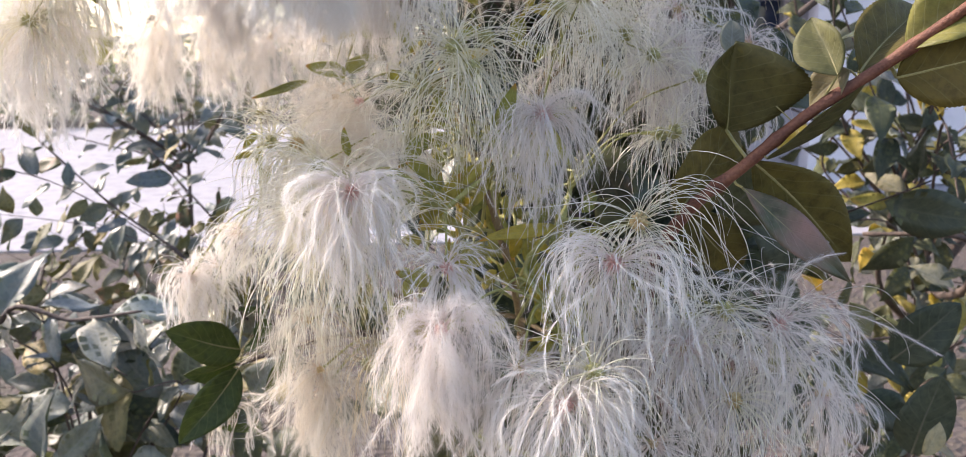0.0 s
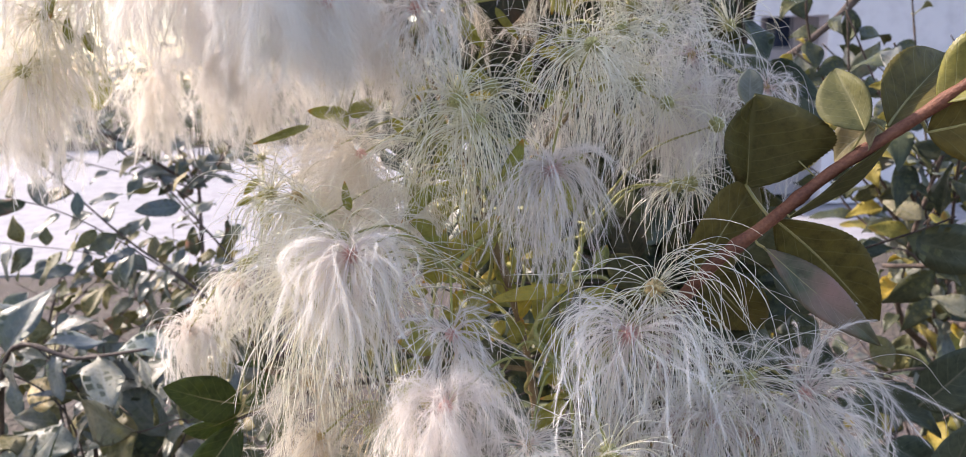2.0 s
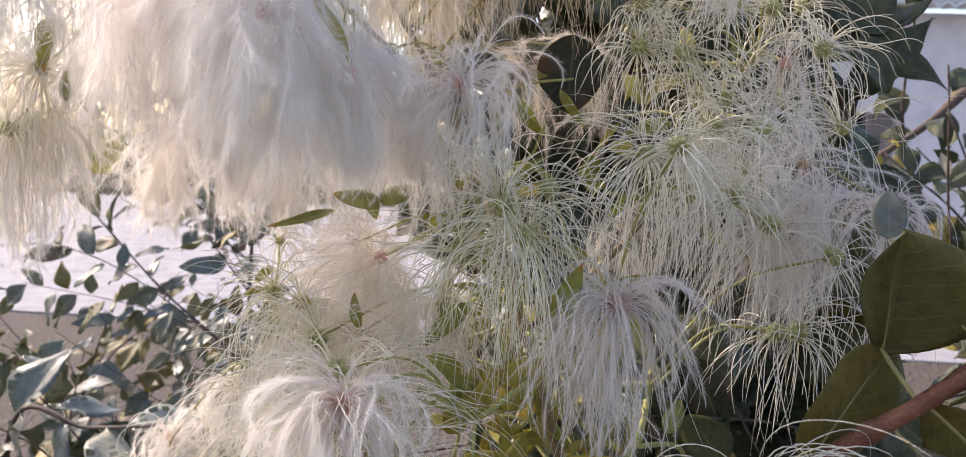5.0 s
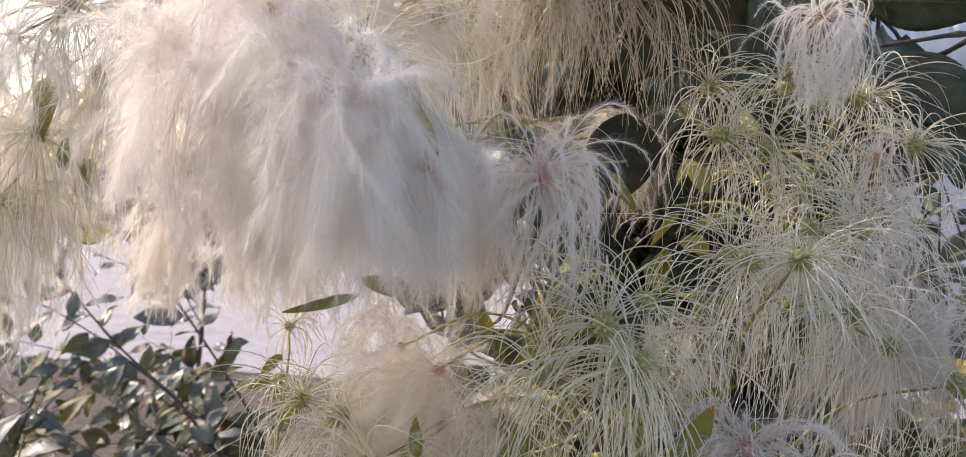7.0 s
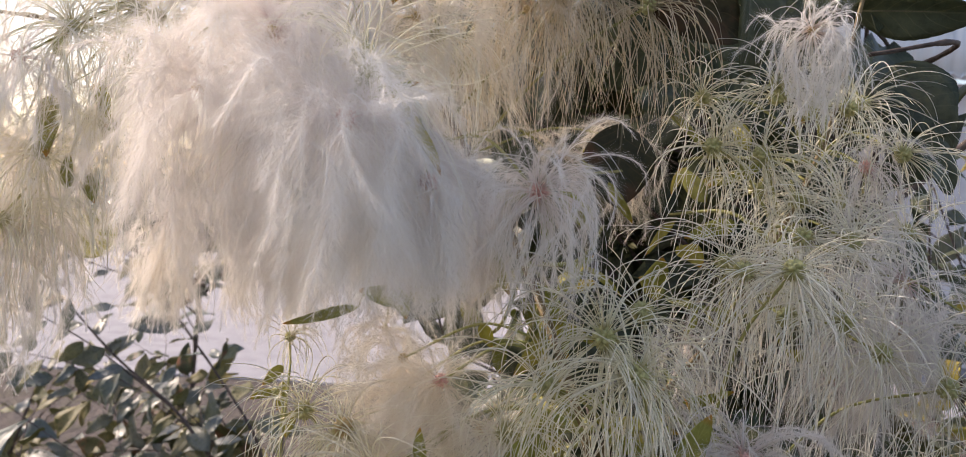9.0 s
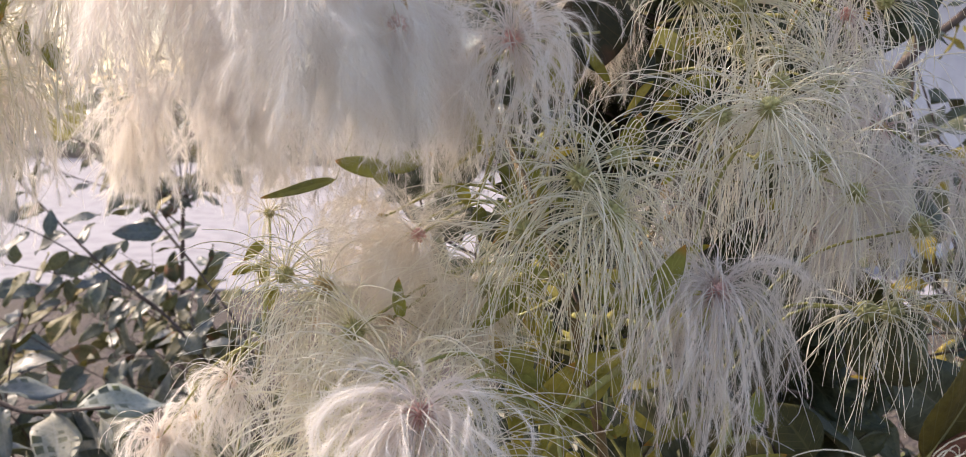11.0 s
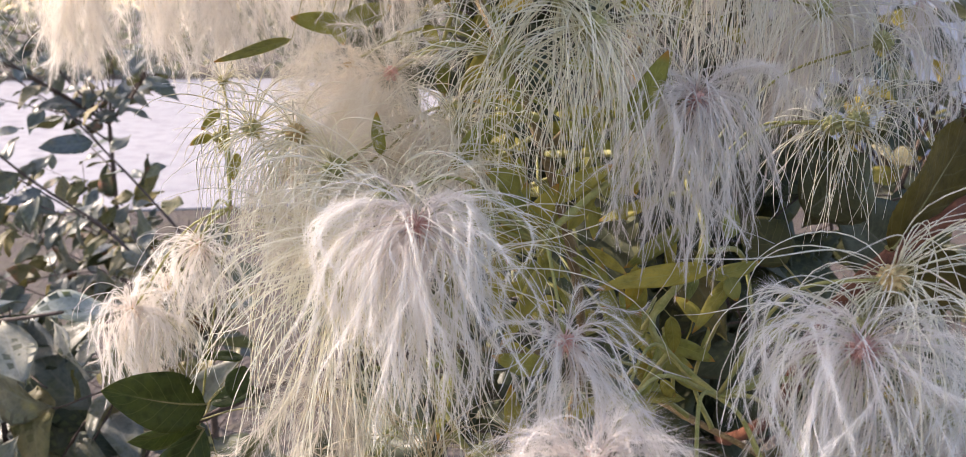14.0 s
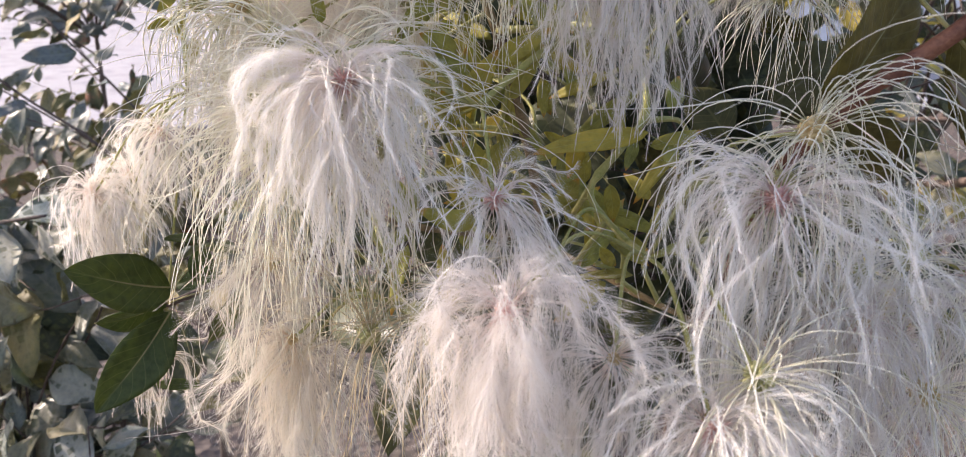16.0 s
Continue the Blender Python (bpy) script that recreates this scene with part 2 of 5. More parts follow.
# ---- mesh tools ----
def mesh_np(name, verts, quads=None, tris=None, mats=(), uv=None, along=None, mat_index=None, smooth=True):
    """A mesh from arrays of corners, quads and triangles."""
    me = bpy.data.meshes.new(name)
    quads = np.zeros((0, 4), int) if quads is None else np.asarray(quads)
    tris = np.zeros((0, 3), int) if tris is None else np.asarray(tris)
    verts = np.asarray(verts, dtype=np.float32).reshape(-1, 3)
    me.vertices.add(len(verts))
    me.vertices.foreach_set("co", verts.ravel())
    loops = np.concatenate([quads.ravel(), tris.ravel()]).astype(np.int32)
    starts = np.concatenate([np.arange(len(quads)) * 4, 4 * len(quads) + np.arange(len(tris)) * 3]).astype(np.int32)
    me.loops.add(len(loops))
    me.loops.foreach_set("vertex_index", loops)
    me.polygons.add(len(starts))
    me.polygons.foreach_set("loop_start", starts)
    if smooth:
        me.polygons.foreach_set("use_smooth", np.ones(len(starts), dtype=bool))
    for m in mats:
        me.materials.append(m)
    if mat_index is not None:
        me.polygons.foreach_set("material_index", np.asarray(mat_index, dtype=np.int32))
    if uv is not None:
        layer = me.uv_layers.new(name="UVMap")
        layer.data.foreach_set("uv", np.asarray(uv, dtype=np.float32)[loops].ravel())
    if along is not None:
        at = me.attributes.new("along", "FLOAT", "POINT")
        at.data.foreach_set("value", np.asarray(along, dtype=np.float32))
    me.update(calc_edges=True)
    return me


def unit(a):
    return a / np.maximum(np.linalg.norm(a, axis=-1, keepdims=True), 1e-9)


def part_of(name, me, parent, label=""):
    ob = new(name, me)
    ob.parent = parent
    return tagged(ob, label)


def empty_thing(name, at, label, category, group=""):
    ob = new(name)
    ob.empty_display_size = 0.01
    ob.location = at
    return tagged(ob, label, category, group)


def tube_arrays(paths, radii, sides):
    """paths (S, n, 3), radii (S, n): corners and quads of S tapered tubes."""
    s_, n_ = paths.shape[:2]
    tan = unit(np.gradient(paths, axis=1))
    ref = np.where(np.abs(tan[..., 2:3]) > 0.9, np.array([1.0, 0.1, 0.0]), np.array([0.0, 0.1, 1.0]))
    ref = np.broadcast_to(ref[:, :1], tan.shape)
    u = unit(np.cross(tan, ref))
    v = np.cross(tan, u)
    ang = np.arange(sides) * 2 * np.pi / sides
    ring = u[:, :, None] * np.cos(ang)[:, None] + v[:, :, None] * np.sin(ang)[:, None]
    verts = paths[:, :, None] + ring * radii[:, :, None, None]
    idx = np.arange(s_ * n_ * sides).reshape(s_, n_, sides)
    nxt = np.roll(idx, -1, axis=2)
    quads = np.stack([idx[:, :-1], nxt[:, :-1], nxt[:, 1:], idx[:, 1:]], -1).reshape(-1, 4)
    return verts.reshape(-1, 3), quads


def curve_through(points, n):
    """A smooth line through the points, n places."""
    p = np.array(points, float)
    if len(p) == 2:
        return p[0] + (p[1] - p[0]) * np.linspace(0, 1, n)[:, None]
    p = np.vstack([2 * p[0] - p[1], p, 2 * p[-1] - p[-2]])
    ts = np.linspace(0, len(p) - 3 - 1e-6, n)
    i = ts.astype(int)
    f = (ts - i)[:, None]
    a, b, c, d = p[i], p[i + 1], p[i + 2], p[i + 3]
    return 0.5 * (2 * b + (c - a) * f + (2 * a - 5 * b + 4 * c - d) * f ** 2 + (3 * b - a - 3 * c + d) * f ** 3)


def tube_mesh(name, points, r0, r1, mat, n=24, sides=8, knobs=0.0, origin=(0, 0, 0)):
    path = curve_through(points, n) - np.array(origin)
    rad = np.linspace(r0, r1, n)
    if knobs:
        rad = rad * (1 + knobs * np.maximum(0, np.sin(np.arange(n) * 1.1)) ** 6 + 0.06 * RNG.normal(size=n))
    v, q = tube_arrays(path[None], rad[None], sides)
    k = len(v)
    v = np.vstack([v, path[0] * 2 - path[0], path[-1]])
    first, last = np.arange(sides), np.arange(sides) + (n - 1) * sides
    t = np.vstack([np.stack([np.roll(first, -1), first, np.full(sides, k)], 1), np.stack([last, np.roll(last, -1), np.full(sides, k + 1)], 1)])
    return mesh_np(name, v, q, t, [mat])


# ---- leaves ----
def leaf_mesh(name, length, width, fold=0.3, bend=0.2, n=12, m=4, mats=(LEAF_TOP, LEAF_BACK), serrate=0.0, blunt=0.85, thick=0.00022, wavy=0.04, seed=0, power=0.72, twist=0.0, skew=0.0):
    """A leaf along +y from its base, upper side to +z, folded along its midrib and bent down to the tip; two skins and a rim."""
    rng = np.random.default_rng(seed)
    s = np.linspace(0, 1, n + 1)
    v = np.linspace(-1, 1, 2 * m + 1)
    half = 0.5 * width * np.sin(np.pi * np.clip(s, 0, 1) ** blunt) ** power
    half[0], half[-1] = width * 0.02, width * 0.006
    edge = 1 + serrate * np.where(np.arange(n + 1) % 2 == 0, 1.0, -1.0)
    S, V = np.meshgrid(s, v, indexing="ij")
    W = half[:, None] * np.where(np.abs(V) > 0.95, edge[:, None], 1.0) * (1 + skew * np.sign(V))
    ph = rng.uniform(0, 6.3, 3)
    x = V * W * math.cos(fold * 0.6) + length * 0.05 * np.sin(S * 3 + ph[0]) * S
    z = np.abs(V) * W * math.sin(fold * 0.6) * 1.3 - bend * length * S ** 2 * 0.7
    z += wavy * width * np.sin(S * 9 + ph[1] + V * 1.5) * np.abs(V) - 0.10 * W * V ** 2
    y = length * (S - 0.12 * abs(bend) * S ** 2)
    turn = twist * S
    x, z = x * np.cos(turn) - z * np.sin(turn), x * np.sin(turn) + z * np.cos(turn)
    top = np.stack([x, y, z], -1)
    low = top - np.array([0, 0, thick])
    k = (n + 1) * (2 * m + 1)
    idx = np.arange(k).reshape(n + 1, 2 * m + 1)
    qt = np.stack([idx[:-1, :-1], idx[:-1, 1:], idx[1:, 1:], idx[1:, :-1]], -1).reshape(-1, 4)
    ql = qt[:, ::-1] + k
    ring = np.concatenate([idx[:, 0], idx[-1, 1:], idx[::-1, -1][1:], idx[0, ::-1][1:-1]])
    r2 = np.roll(ring, -1)
    qr = np.stack([ring, r2, r2 + k, ring + k], -1)
    uv = np.stack([S, V * 0.5 + 0.5], -1).reshape(-1, 2)
    mi = np.concatenate([np.zeros(len(qt)), np.ones(len(ql)), np.zeros(len(qr))])
    return mesh_np(name, np.vstack([top.reshape(-1, 3), low.reshape(-1, 3)]), np.vstack([qt, ql, qr]), None, mats, np.vstack([uv, uv]), None, mi)


def leaf_pose(base, tip, face):
    y = (Vector(tip) - Vector(base)).normalized()
    f = Vector(face)
    z = (f - y * f.dot(y)).normalized()
    x = y.cross(z)
    m = Matrix((x, y, z)).transposed().to_4x4()
    m.translation = base
    return m


LEAF_COUNT = [0]


def place_leaf(parent, base, tip, width, face=(0, -1, 0.2), fold=0.3, bend=0.2, mats=(LEAF_TOP, LEAF_BACK), serrate=0.008, fine=26, rib=PETIOLE, name="leaf", label="", blunt=0.85, stalk_to=None, power=0.72, twist=0.0, skew=0.0):
    """One leaf with a raised midrib that runs on into the leaf stalk."""
    LEAF_COUNT[0] += 1
    length = (Vector(tip) - Vector(base)).length * (1 + 0.15 * abs(bend))
    me = leaf_mesh(name, length, width, fold, bend, fine, 4, mats, serrate, blunt, seed=LEAF_COUNT[0], power=power, twist=twist, skew=skew)
    ob = part_of(name, me, parent, label)
    place = Matrix.Translation(-Vector(parent.location)) @ leaf_pose(base, tip, face)
    ob.matrix_local = place
    rng = np.random.default_rng(LEAF_COUNT[0])
    ph = rng.uniform(0, 6.3, 3)[0]
    s = np.linspace(0, 0.93, 12)
    rib_line = np.stack([length * 0.05 * np.sin(s * 3 + ph) * s, length * (s - 0.12 * abs(bend) * s ** 2), -bend * length * s ** 2 * 0.7 - 0.0002], -1)
    turn = twist * s
    rib_line[:, 0], rib_line[:, 2] = rib_line[:, 0] * np.cos(turn) - rib_line[:, 2] * np.sin(turn), rib_line[:, 0] * np.sin(turn) + rib_line[:, 2] * np.cos(turn)
    r = np.linspace(0.028, 0.006, 12) * min(width, length * 0.6)
    v, q = tube_arrays(rib_line[None], r[None], 6)
    part_of("midrib", mesh_np("midrib", v, q, None, [rib]), ob)
    if stalk_to is not None:
        a = place.inverted() @ (Vector(stalk_to) - Vector(parent.location))
        line = curve_through([tuple(a), tuple(a * 0.5 + Vector((0, 0, -0.002))), (0, 0, 0)], 10)
        v, q = tube_arrays(line[None], np.full((1, 10), 0.030 * min(width, length * 0.6)), 6)
        part_of("leaf_stalk", mesh_np("leaf_stalk", v, q, None, [rib]), ob)
    return ob


# ---- seed heads ----
DOWN = np.array([0.0, 0.0, -1.0])


def strands(centre_r, lean, count, length, droop, bend_len, rng, clumps, jitter, steps, open_angle=(0.55, 1.95), wave=0.10, crest=0.12, stray_share=0.16, sharp=1.4, bulge=0.9):
    """Lines (count, steps, 3) that leave a core on all sides about the way it faces and fall over under their weight."""
    ax = np.array(lean, float)
    ax /= np.linalg.norm(ax)
    e1 = unit(np.cross(ax, [0.3, 0.2, 1.0]))
    e2 = np.cross(ax, e1)
    th = open_angle[0] + (open_angle[1] - open_angle[0]) * rng.random(clumps) ** 0.8
    ph = rng.random(clumps) * 2 * np.pi
    cd = ax * np.cos(th)[:, None] + (e1 * np.cos(ph)[:, None] + e2 * np.sin(ph)[:, None]) * np.sin(th)[:, None]
    which = rng.integers(0, clumps, count)
    d0 = unit(cd[which] + jitter * rng.normal(size=(count, 3)))
    cw = rng.normal(size=(clumps, 3))
    cf, cp = rng.uniform(2, 6, clumps), rng.uniform(0, 6.3, clumps)
    ln = length * rng.uniform(0.72, 1.08, count)
    up = np.clip(d0[:, 2], 0, 1)
    bl = bend_len * rng.uniform(0.7, 1.4, count) * (0.80 + 0.45 * up)
    ln = ln * (1 - crest * up)
    out = unit(d0 * np.array([1.0, 1.0, 0.0]) + 0.25 * rng.normal(size=(count, 3)) * np.array([1.0, 0.6, 0.0]))
    am = np.clip(droop * rng.uniform(0.94, 1.05, count), 0, 0.99)
    stray = rng.random(count) < stray_share
    am = np.where(stray, am * rng.uniform(0.55, 0.9, count), am)
    own_w = rng.normal(size=(count, 3)) * np.where(stray, 1.5, 0.85)[:, None]
    own_f, own_p = rng.uniform(2, 7, count), rng.uniform(0, 6.3, count)
    drift = (rng.normal(size=(clumps, 3))[which] * 0.6 + 0.35 * rng.normal(size=(count, 3))) * np.array([1.0, 0.6, 0.3])
    p = d0 * centre_r
    pts = [p]
    for i in range(1, steps):
        s = i / (steps - 1)
        a = am * (1 - np.exp(-(s * ln / bl) ** sharp))
        d = d0 * (1 - a)[:, None] + DOWN * a[:, None] + out * (bulge * up * 4 * a * (1 - a))[:, None]
        d = d + wave * (cw[which] * np.sin(cf[which] * s + cp[which])[:, None] * 1.2 + own_w * (0.6 + 0.8 * s) * np.sin(own_f * s + own_p)[:, None] + drift * s)
        p = p + unit(d) * (ln / (steps - 1))[:, None]
        pts.append(p)
    return np.stack(pts, 1), which


def ball():
    bm = bmesh.new()
    bmesh.ops.create_icosphere(bm, subdivisions=4, radius=1.0)
    v = np.array([tuple(p.co) for p in bm.verts])
    t = np.array([[p.index for p in f.verts] for f in bm.faces])
    bm.free()
    return v, t


BALL = ball()


def seed_core_mesh(radius, count, mat, rng):
    """A tight knob of pointed seeds: one body with a spike for each seed."""
    k = np.arange(count) + 0.5
    th, ph = np.arccos(1 - 2 * k / count), np.pi * (1 + 5 ** 0.5) * k
    d = np.stack([np.sin(th) * np.cos(ph), np.sin(th) * np.sin(ph), np.cos(th)], -1)
    d = unit(d + 0.10 * rng.normal(size=d.shape))
    near = np.clip((BALL[0] @ d.T).max(axis=1), 0, 1)
    r = radius * (0.6 + 0.7 * np.clip((near - 0.93) / 0.07, 0, 1) ** 1.3)
    return mesh_np("seed_core", BALL[0] * r[:, None], None, BALL[1], [mat], None, (r / radius - 0.5))


def down_arrays(paths, per, hair_len, hair_w, rng, flare):
    """Fine hairs off each line, swept towards its tip: corners, triangles, place along the line, and whose hair it is."""
    c_, n_ = paths.shape[:2]
    tan = unit(np.gradient(paths, axis=1))
    total = c_ * per
    li = np.repeat(np.arange(c_), per)
    s = 0.05 + 0.95 * rng.random(total) ** 0.9
    f = s * (n_ - 1)
    i = np.minimum(f.astype(int), n_ - 2)
    w = (f - i)[:, None]
    base = paths[li, i] * (1 - w) + paths[li, i + 1] * w
    tg = tan[li, i]
    side = unit(np.cross(tg, rng.normal(size=(total, 3))))
    ln = hair_len * rng.uniform(0.5, 1.2, total) * (0.12 + 1.0 * np.sin(np.pi * np.clip(s * 0.86 + 0.12, 0, 1)) ** 0.8)
    d1 = unit(tg * 0.85 + side * rng.uniform(0.15, 1.0, (total, 1)) * flare)
    d2 = unit(d1 + tg * 0.35 + DOWN * 0.25 + 0.25 * rng.normal(size=(total, 3)))
    m = base + d1 * (ln * 0.5)[:, None]
    e = m + d2 * (ln * 0.5)[:, None]
    wv = unit(np.cross(d1, rng.normal(size=(total, 3)))) * hair_w * 0.5
    v = np.stack([base - wv, base + wv, e], 1)
    return v.reshape(-1, 3), np.arange(total * 3).reshape(-1, 3), np.repeat(s, 3), li


HEAD_COUNT = [0]
DOWN_PER_M = 7000


def stalk_part(head, centre, r):
    """The stalk from a head back to the nearest vine stem."""
    c = np.array(centre)
    d = np.linalg.norm(STEMS_AT - c, axis=1) + 0.4 * np.maximum(0, c[1] + 0.01 - STEMS_AT[:, 1])
    k = STEMS_AT[np.argmin(d)] - c
    mid = k * 0.5 + np.array([0, 0.006, 0.008])
    part_of("stalk", tube_mesh("stalk", [(0, 0, 0), tuple(mid), tuple(k)], r, r * 1.3, STALK_GREEN, 14, 6), head)


def silky_head(centre, length, count, lean=(0, -0.8, 0.4), tint=0, ripe=False, bend=1.0):
    """A young seed head: smooth glossy styles that spring from a green cluster and arch over."""
    HEAD_COUNT[0] += 1
    rng = np.random.default_rng(1000 + HEAD_COUNT[0])
    label = ("seed head with pale ivory silky styles round a straw-brown cluster" if ripe else
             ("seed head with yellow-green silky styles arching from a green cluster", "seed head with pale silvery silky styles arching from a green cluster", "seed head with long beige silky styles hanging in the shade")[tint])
    head = empty_thing("seed_head", centre, label, "seed head", "clematis seed heads")
    core = 0.0024 if length > 0.03 else 0.0018
    part_of("seed_core", seed_core_mesh(core, 46, SEED_BROWN if ripe else SEED_GREEN, rng), head, "straw-brown seeds" if ripe else "green seeds")
    pts, which = strands(core * 0.9, lean, count, length, 0.965, 0.0225 * bend * length / 0.045, rng, max(14, count // 3), 0.42, 15, (0.62, 2.1), 0.15, 0.15, 0.14, 2.0)
    s = np.linspace(0, 1, 15)
    rad = (0.00019 if centre[1] > 0.33 else 0.00016 if centre[1] > 0.27 else 0.00014) * (0.75 + 0.5 * np.sin(np.pi * np.clip(s * 1.05, 0, 1))) * (1 - 0.55 * s)
    rad = rad[None] * rng.uniform(0.75, 1.25, (count, 1))
    near = centre[1] < 0.335
    group = np.arange(count) if near else which
    for k in np.unique(group):
        mine = np.nonzero(group == k)[0]
        v, q = tube_arrays(pts[mine], rad[mine], 3)
        name = "style" if near else "tuft"
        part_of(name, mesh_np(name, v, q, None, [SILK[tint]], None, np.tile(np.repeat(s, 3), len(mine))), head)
    stalk_part(head, centre, 0.0004)
    return head


def fluffy_head(centre, length, count, lean=(0, -0.7, 0.5), tint=0, rosy=False, droop=0.985, soft=True, bend=1.0, mist=False):
    """A ripe seed head: feathery white plumes in locks; mist: so downy that single plumes hardly show."""
    HEAD_COUNT[0] += 1
    rng = np.random.default_rng(1000 + HEAD_COUNT[0])
    label = ("ripe seed head with downy white feathery plumes round a reddish centre" if rosy else
             ("ripe seed head of soft white feathery plumes", "ripe seed head of white feathery plumes tinted mauve for shade", "ripe seed head of cream downy plumes toned darker for shade")[tint])
    head = empty_thing("fluffy_seed_head", centre, label, "seed head", "clematis seed heads")
    part_of("seed_core", seed_core_mesh(0.0018 if rosy else 0.0013, 40, SEED_RED if rosy else SEED_BROWN, rng), head, "small reddish seeds" if rosy else "small brownish seeds")
    locks = max(14, count // 4)
    loose = 0.80 if mist else 0.62 if soft else 0.44
    pts, which = strands(0.0018, lean, count, length, droop, 0.0128 * bend * length / 0.045, rng, locks, loose, 14, (0.45, 2.0), wave=0.24 if soft else 0.26, stray_share=0.15 if soft else 0.08, sharp=1.9, bulge=0.7)
    s = np.linspace(0, 1, 14)
    bare = rng.random(count) < (0.17 if mist else 0.22 if soft else 0.52)
    rad = (0.00012 * (1 - 0.6 * s))[None] * rng.uniform(0.8, 1.2, (count, 1)) * np.where(bare, 1.3, 0.35 if mist else 0.65 if soft else 0.9)[:, None]
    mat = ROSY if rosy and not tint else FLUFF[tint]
    per = int(DOWN_PER_M * length * (1.3 if mist else 1.0 if soft else 1.35))
    hair = (0.0115, 0.000055, 1.45) if mist else (0.0085, 0.00007, 1.1) if soft else (0.0048, 0.00006, 0.55)
    v2, _, a2, whose = down_arrays(pts, per, hair[0], hair[1], rng, hair[2])
    v2 = v2.reshape(-1, 3, 3)
    a2 = a2.reshape(-1, 3)
    for k in range(locks):
        mine = np.nonzero(which == k)[0]
        if not len(mine):
            continue
        v, q = tube_arrays(pts[mine], rad[mine], 3)
        pick = (which[whose] == k) & ~bare[whose]
        w = v2[pick].reshape(-1, 3)
        t = np.arange(len(w)).reshape(-1, 3) + len(v)
        part_of("plume", mesh_np("plume", np.vstack([v, w]), q, t, [mat], None, np.concatenate([np.tile(np.repeat(s, 3), len(mine)), a2[pick].ravel()])), head)
    stalk_part(head, centre, 0.0004)
    return head


# ---- ground and distance ----
def box_mesh(name, x0, x1, y0, y1, z0, z1, mat, bevel=0.0):
    bm = bmesh.new()
    bmesh.ops.create_cube(bm, size=1.0)
    for v in bm.verts:
        v.co = Vector(((x0 + x1) / 2 + v.co.x * (x1 - x0), (y0 + y1) / 2 + v.co.y * (y1 - y0), (z0 + z1) / 2 + v.co.z * (z1 - z0)))
    if bevel:
        bmesh.ops.bevel(bm, geom=list(bm.edges), offset=bevel, segments=2, affect="EDGES")
    me = bpy.data.meshes.new(name)
    bm.to_mesh(me)
    bm.free()
    me.materials.append(mat)
    return me


def ground_sheet():
    u = np.sign(np.linspace(-1, 1, 81)) * np.abs(np.linspace(-1, 1, 81)) ** 3 * 600
    X, Y = np.meshgrid(u, u, indexing="ij")
    near = np.exp(-((X / 6) ** 2 + (Y / 6) ** 2))
    Z = near * (0.02 * np.sin(X * 2.1 + 1) * np.cos(Y * 1.7)) - 0.03
    idx = np.arange(81 * 81).reshape(81, 81)
    q = np.stack([idx[:-1, :-1], idx[1:, :-1], idx[1:, 1:], idx[:-1, 1:]], -1).reshape(-1, 4)
    return tagged(new("ground", mesh_np("ground", np.stack([X, Y, Z], -1), q, None, [SOIL])), "dry brown soil with thin dead grass", "ground", kind="structure")


ground_sheet()
tagged(new("pavement", box_mesh("pavement", -26, 26, 5.2, 15.2, -0.12, -0.018, CONCRETE)), "pale concrete pavement lit by the sun", "pavement", kind="structure")


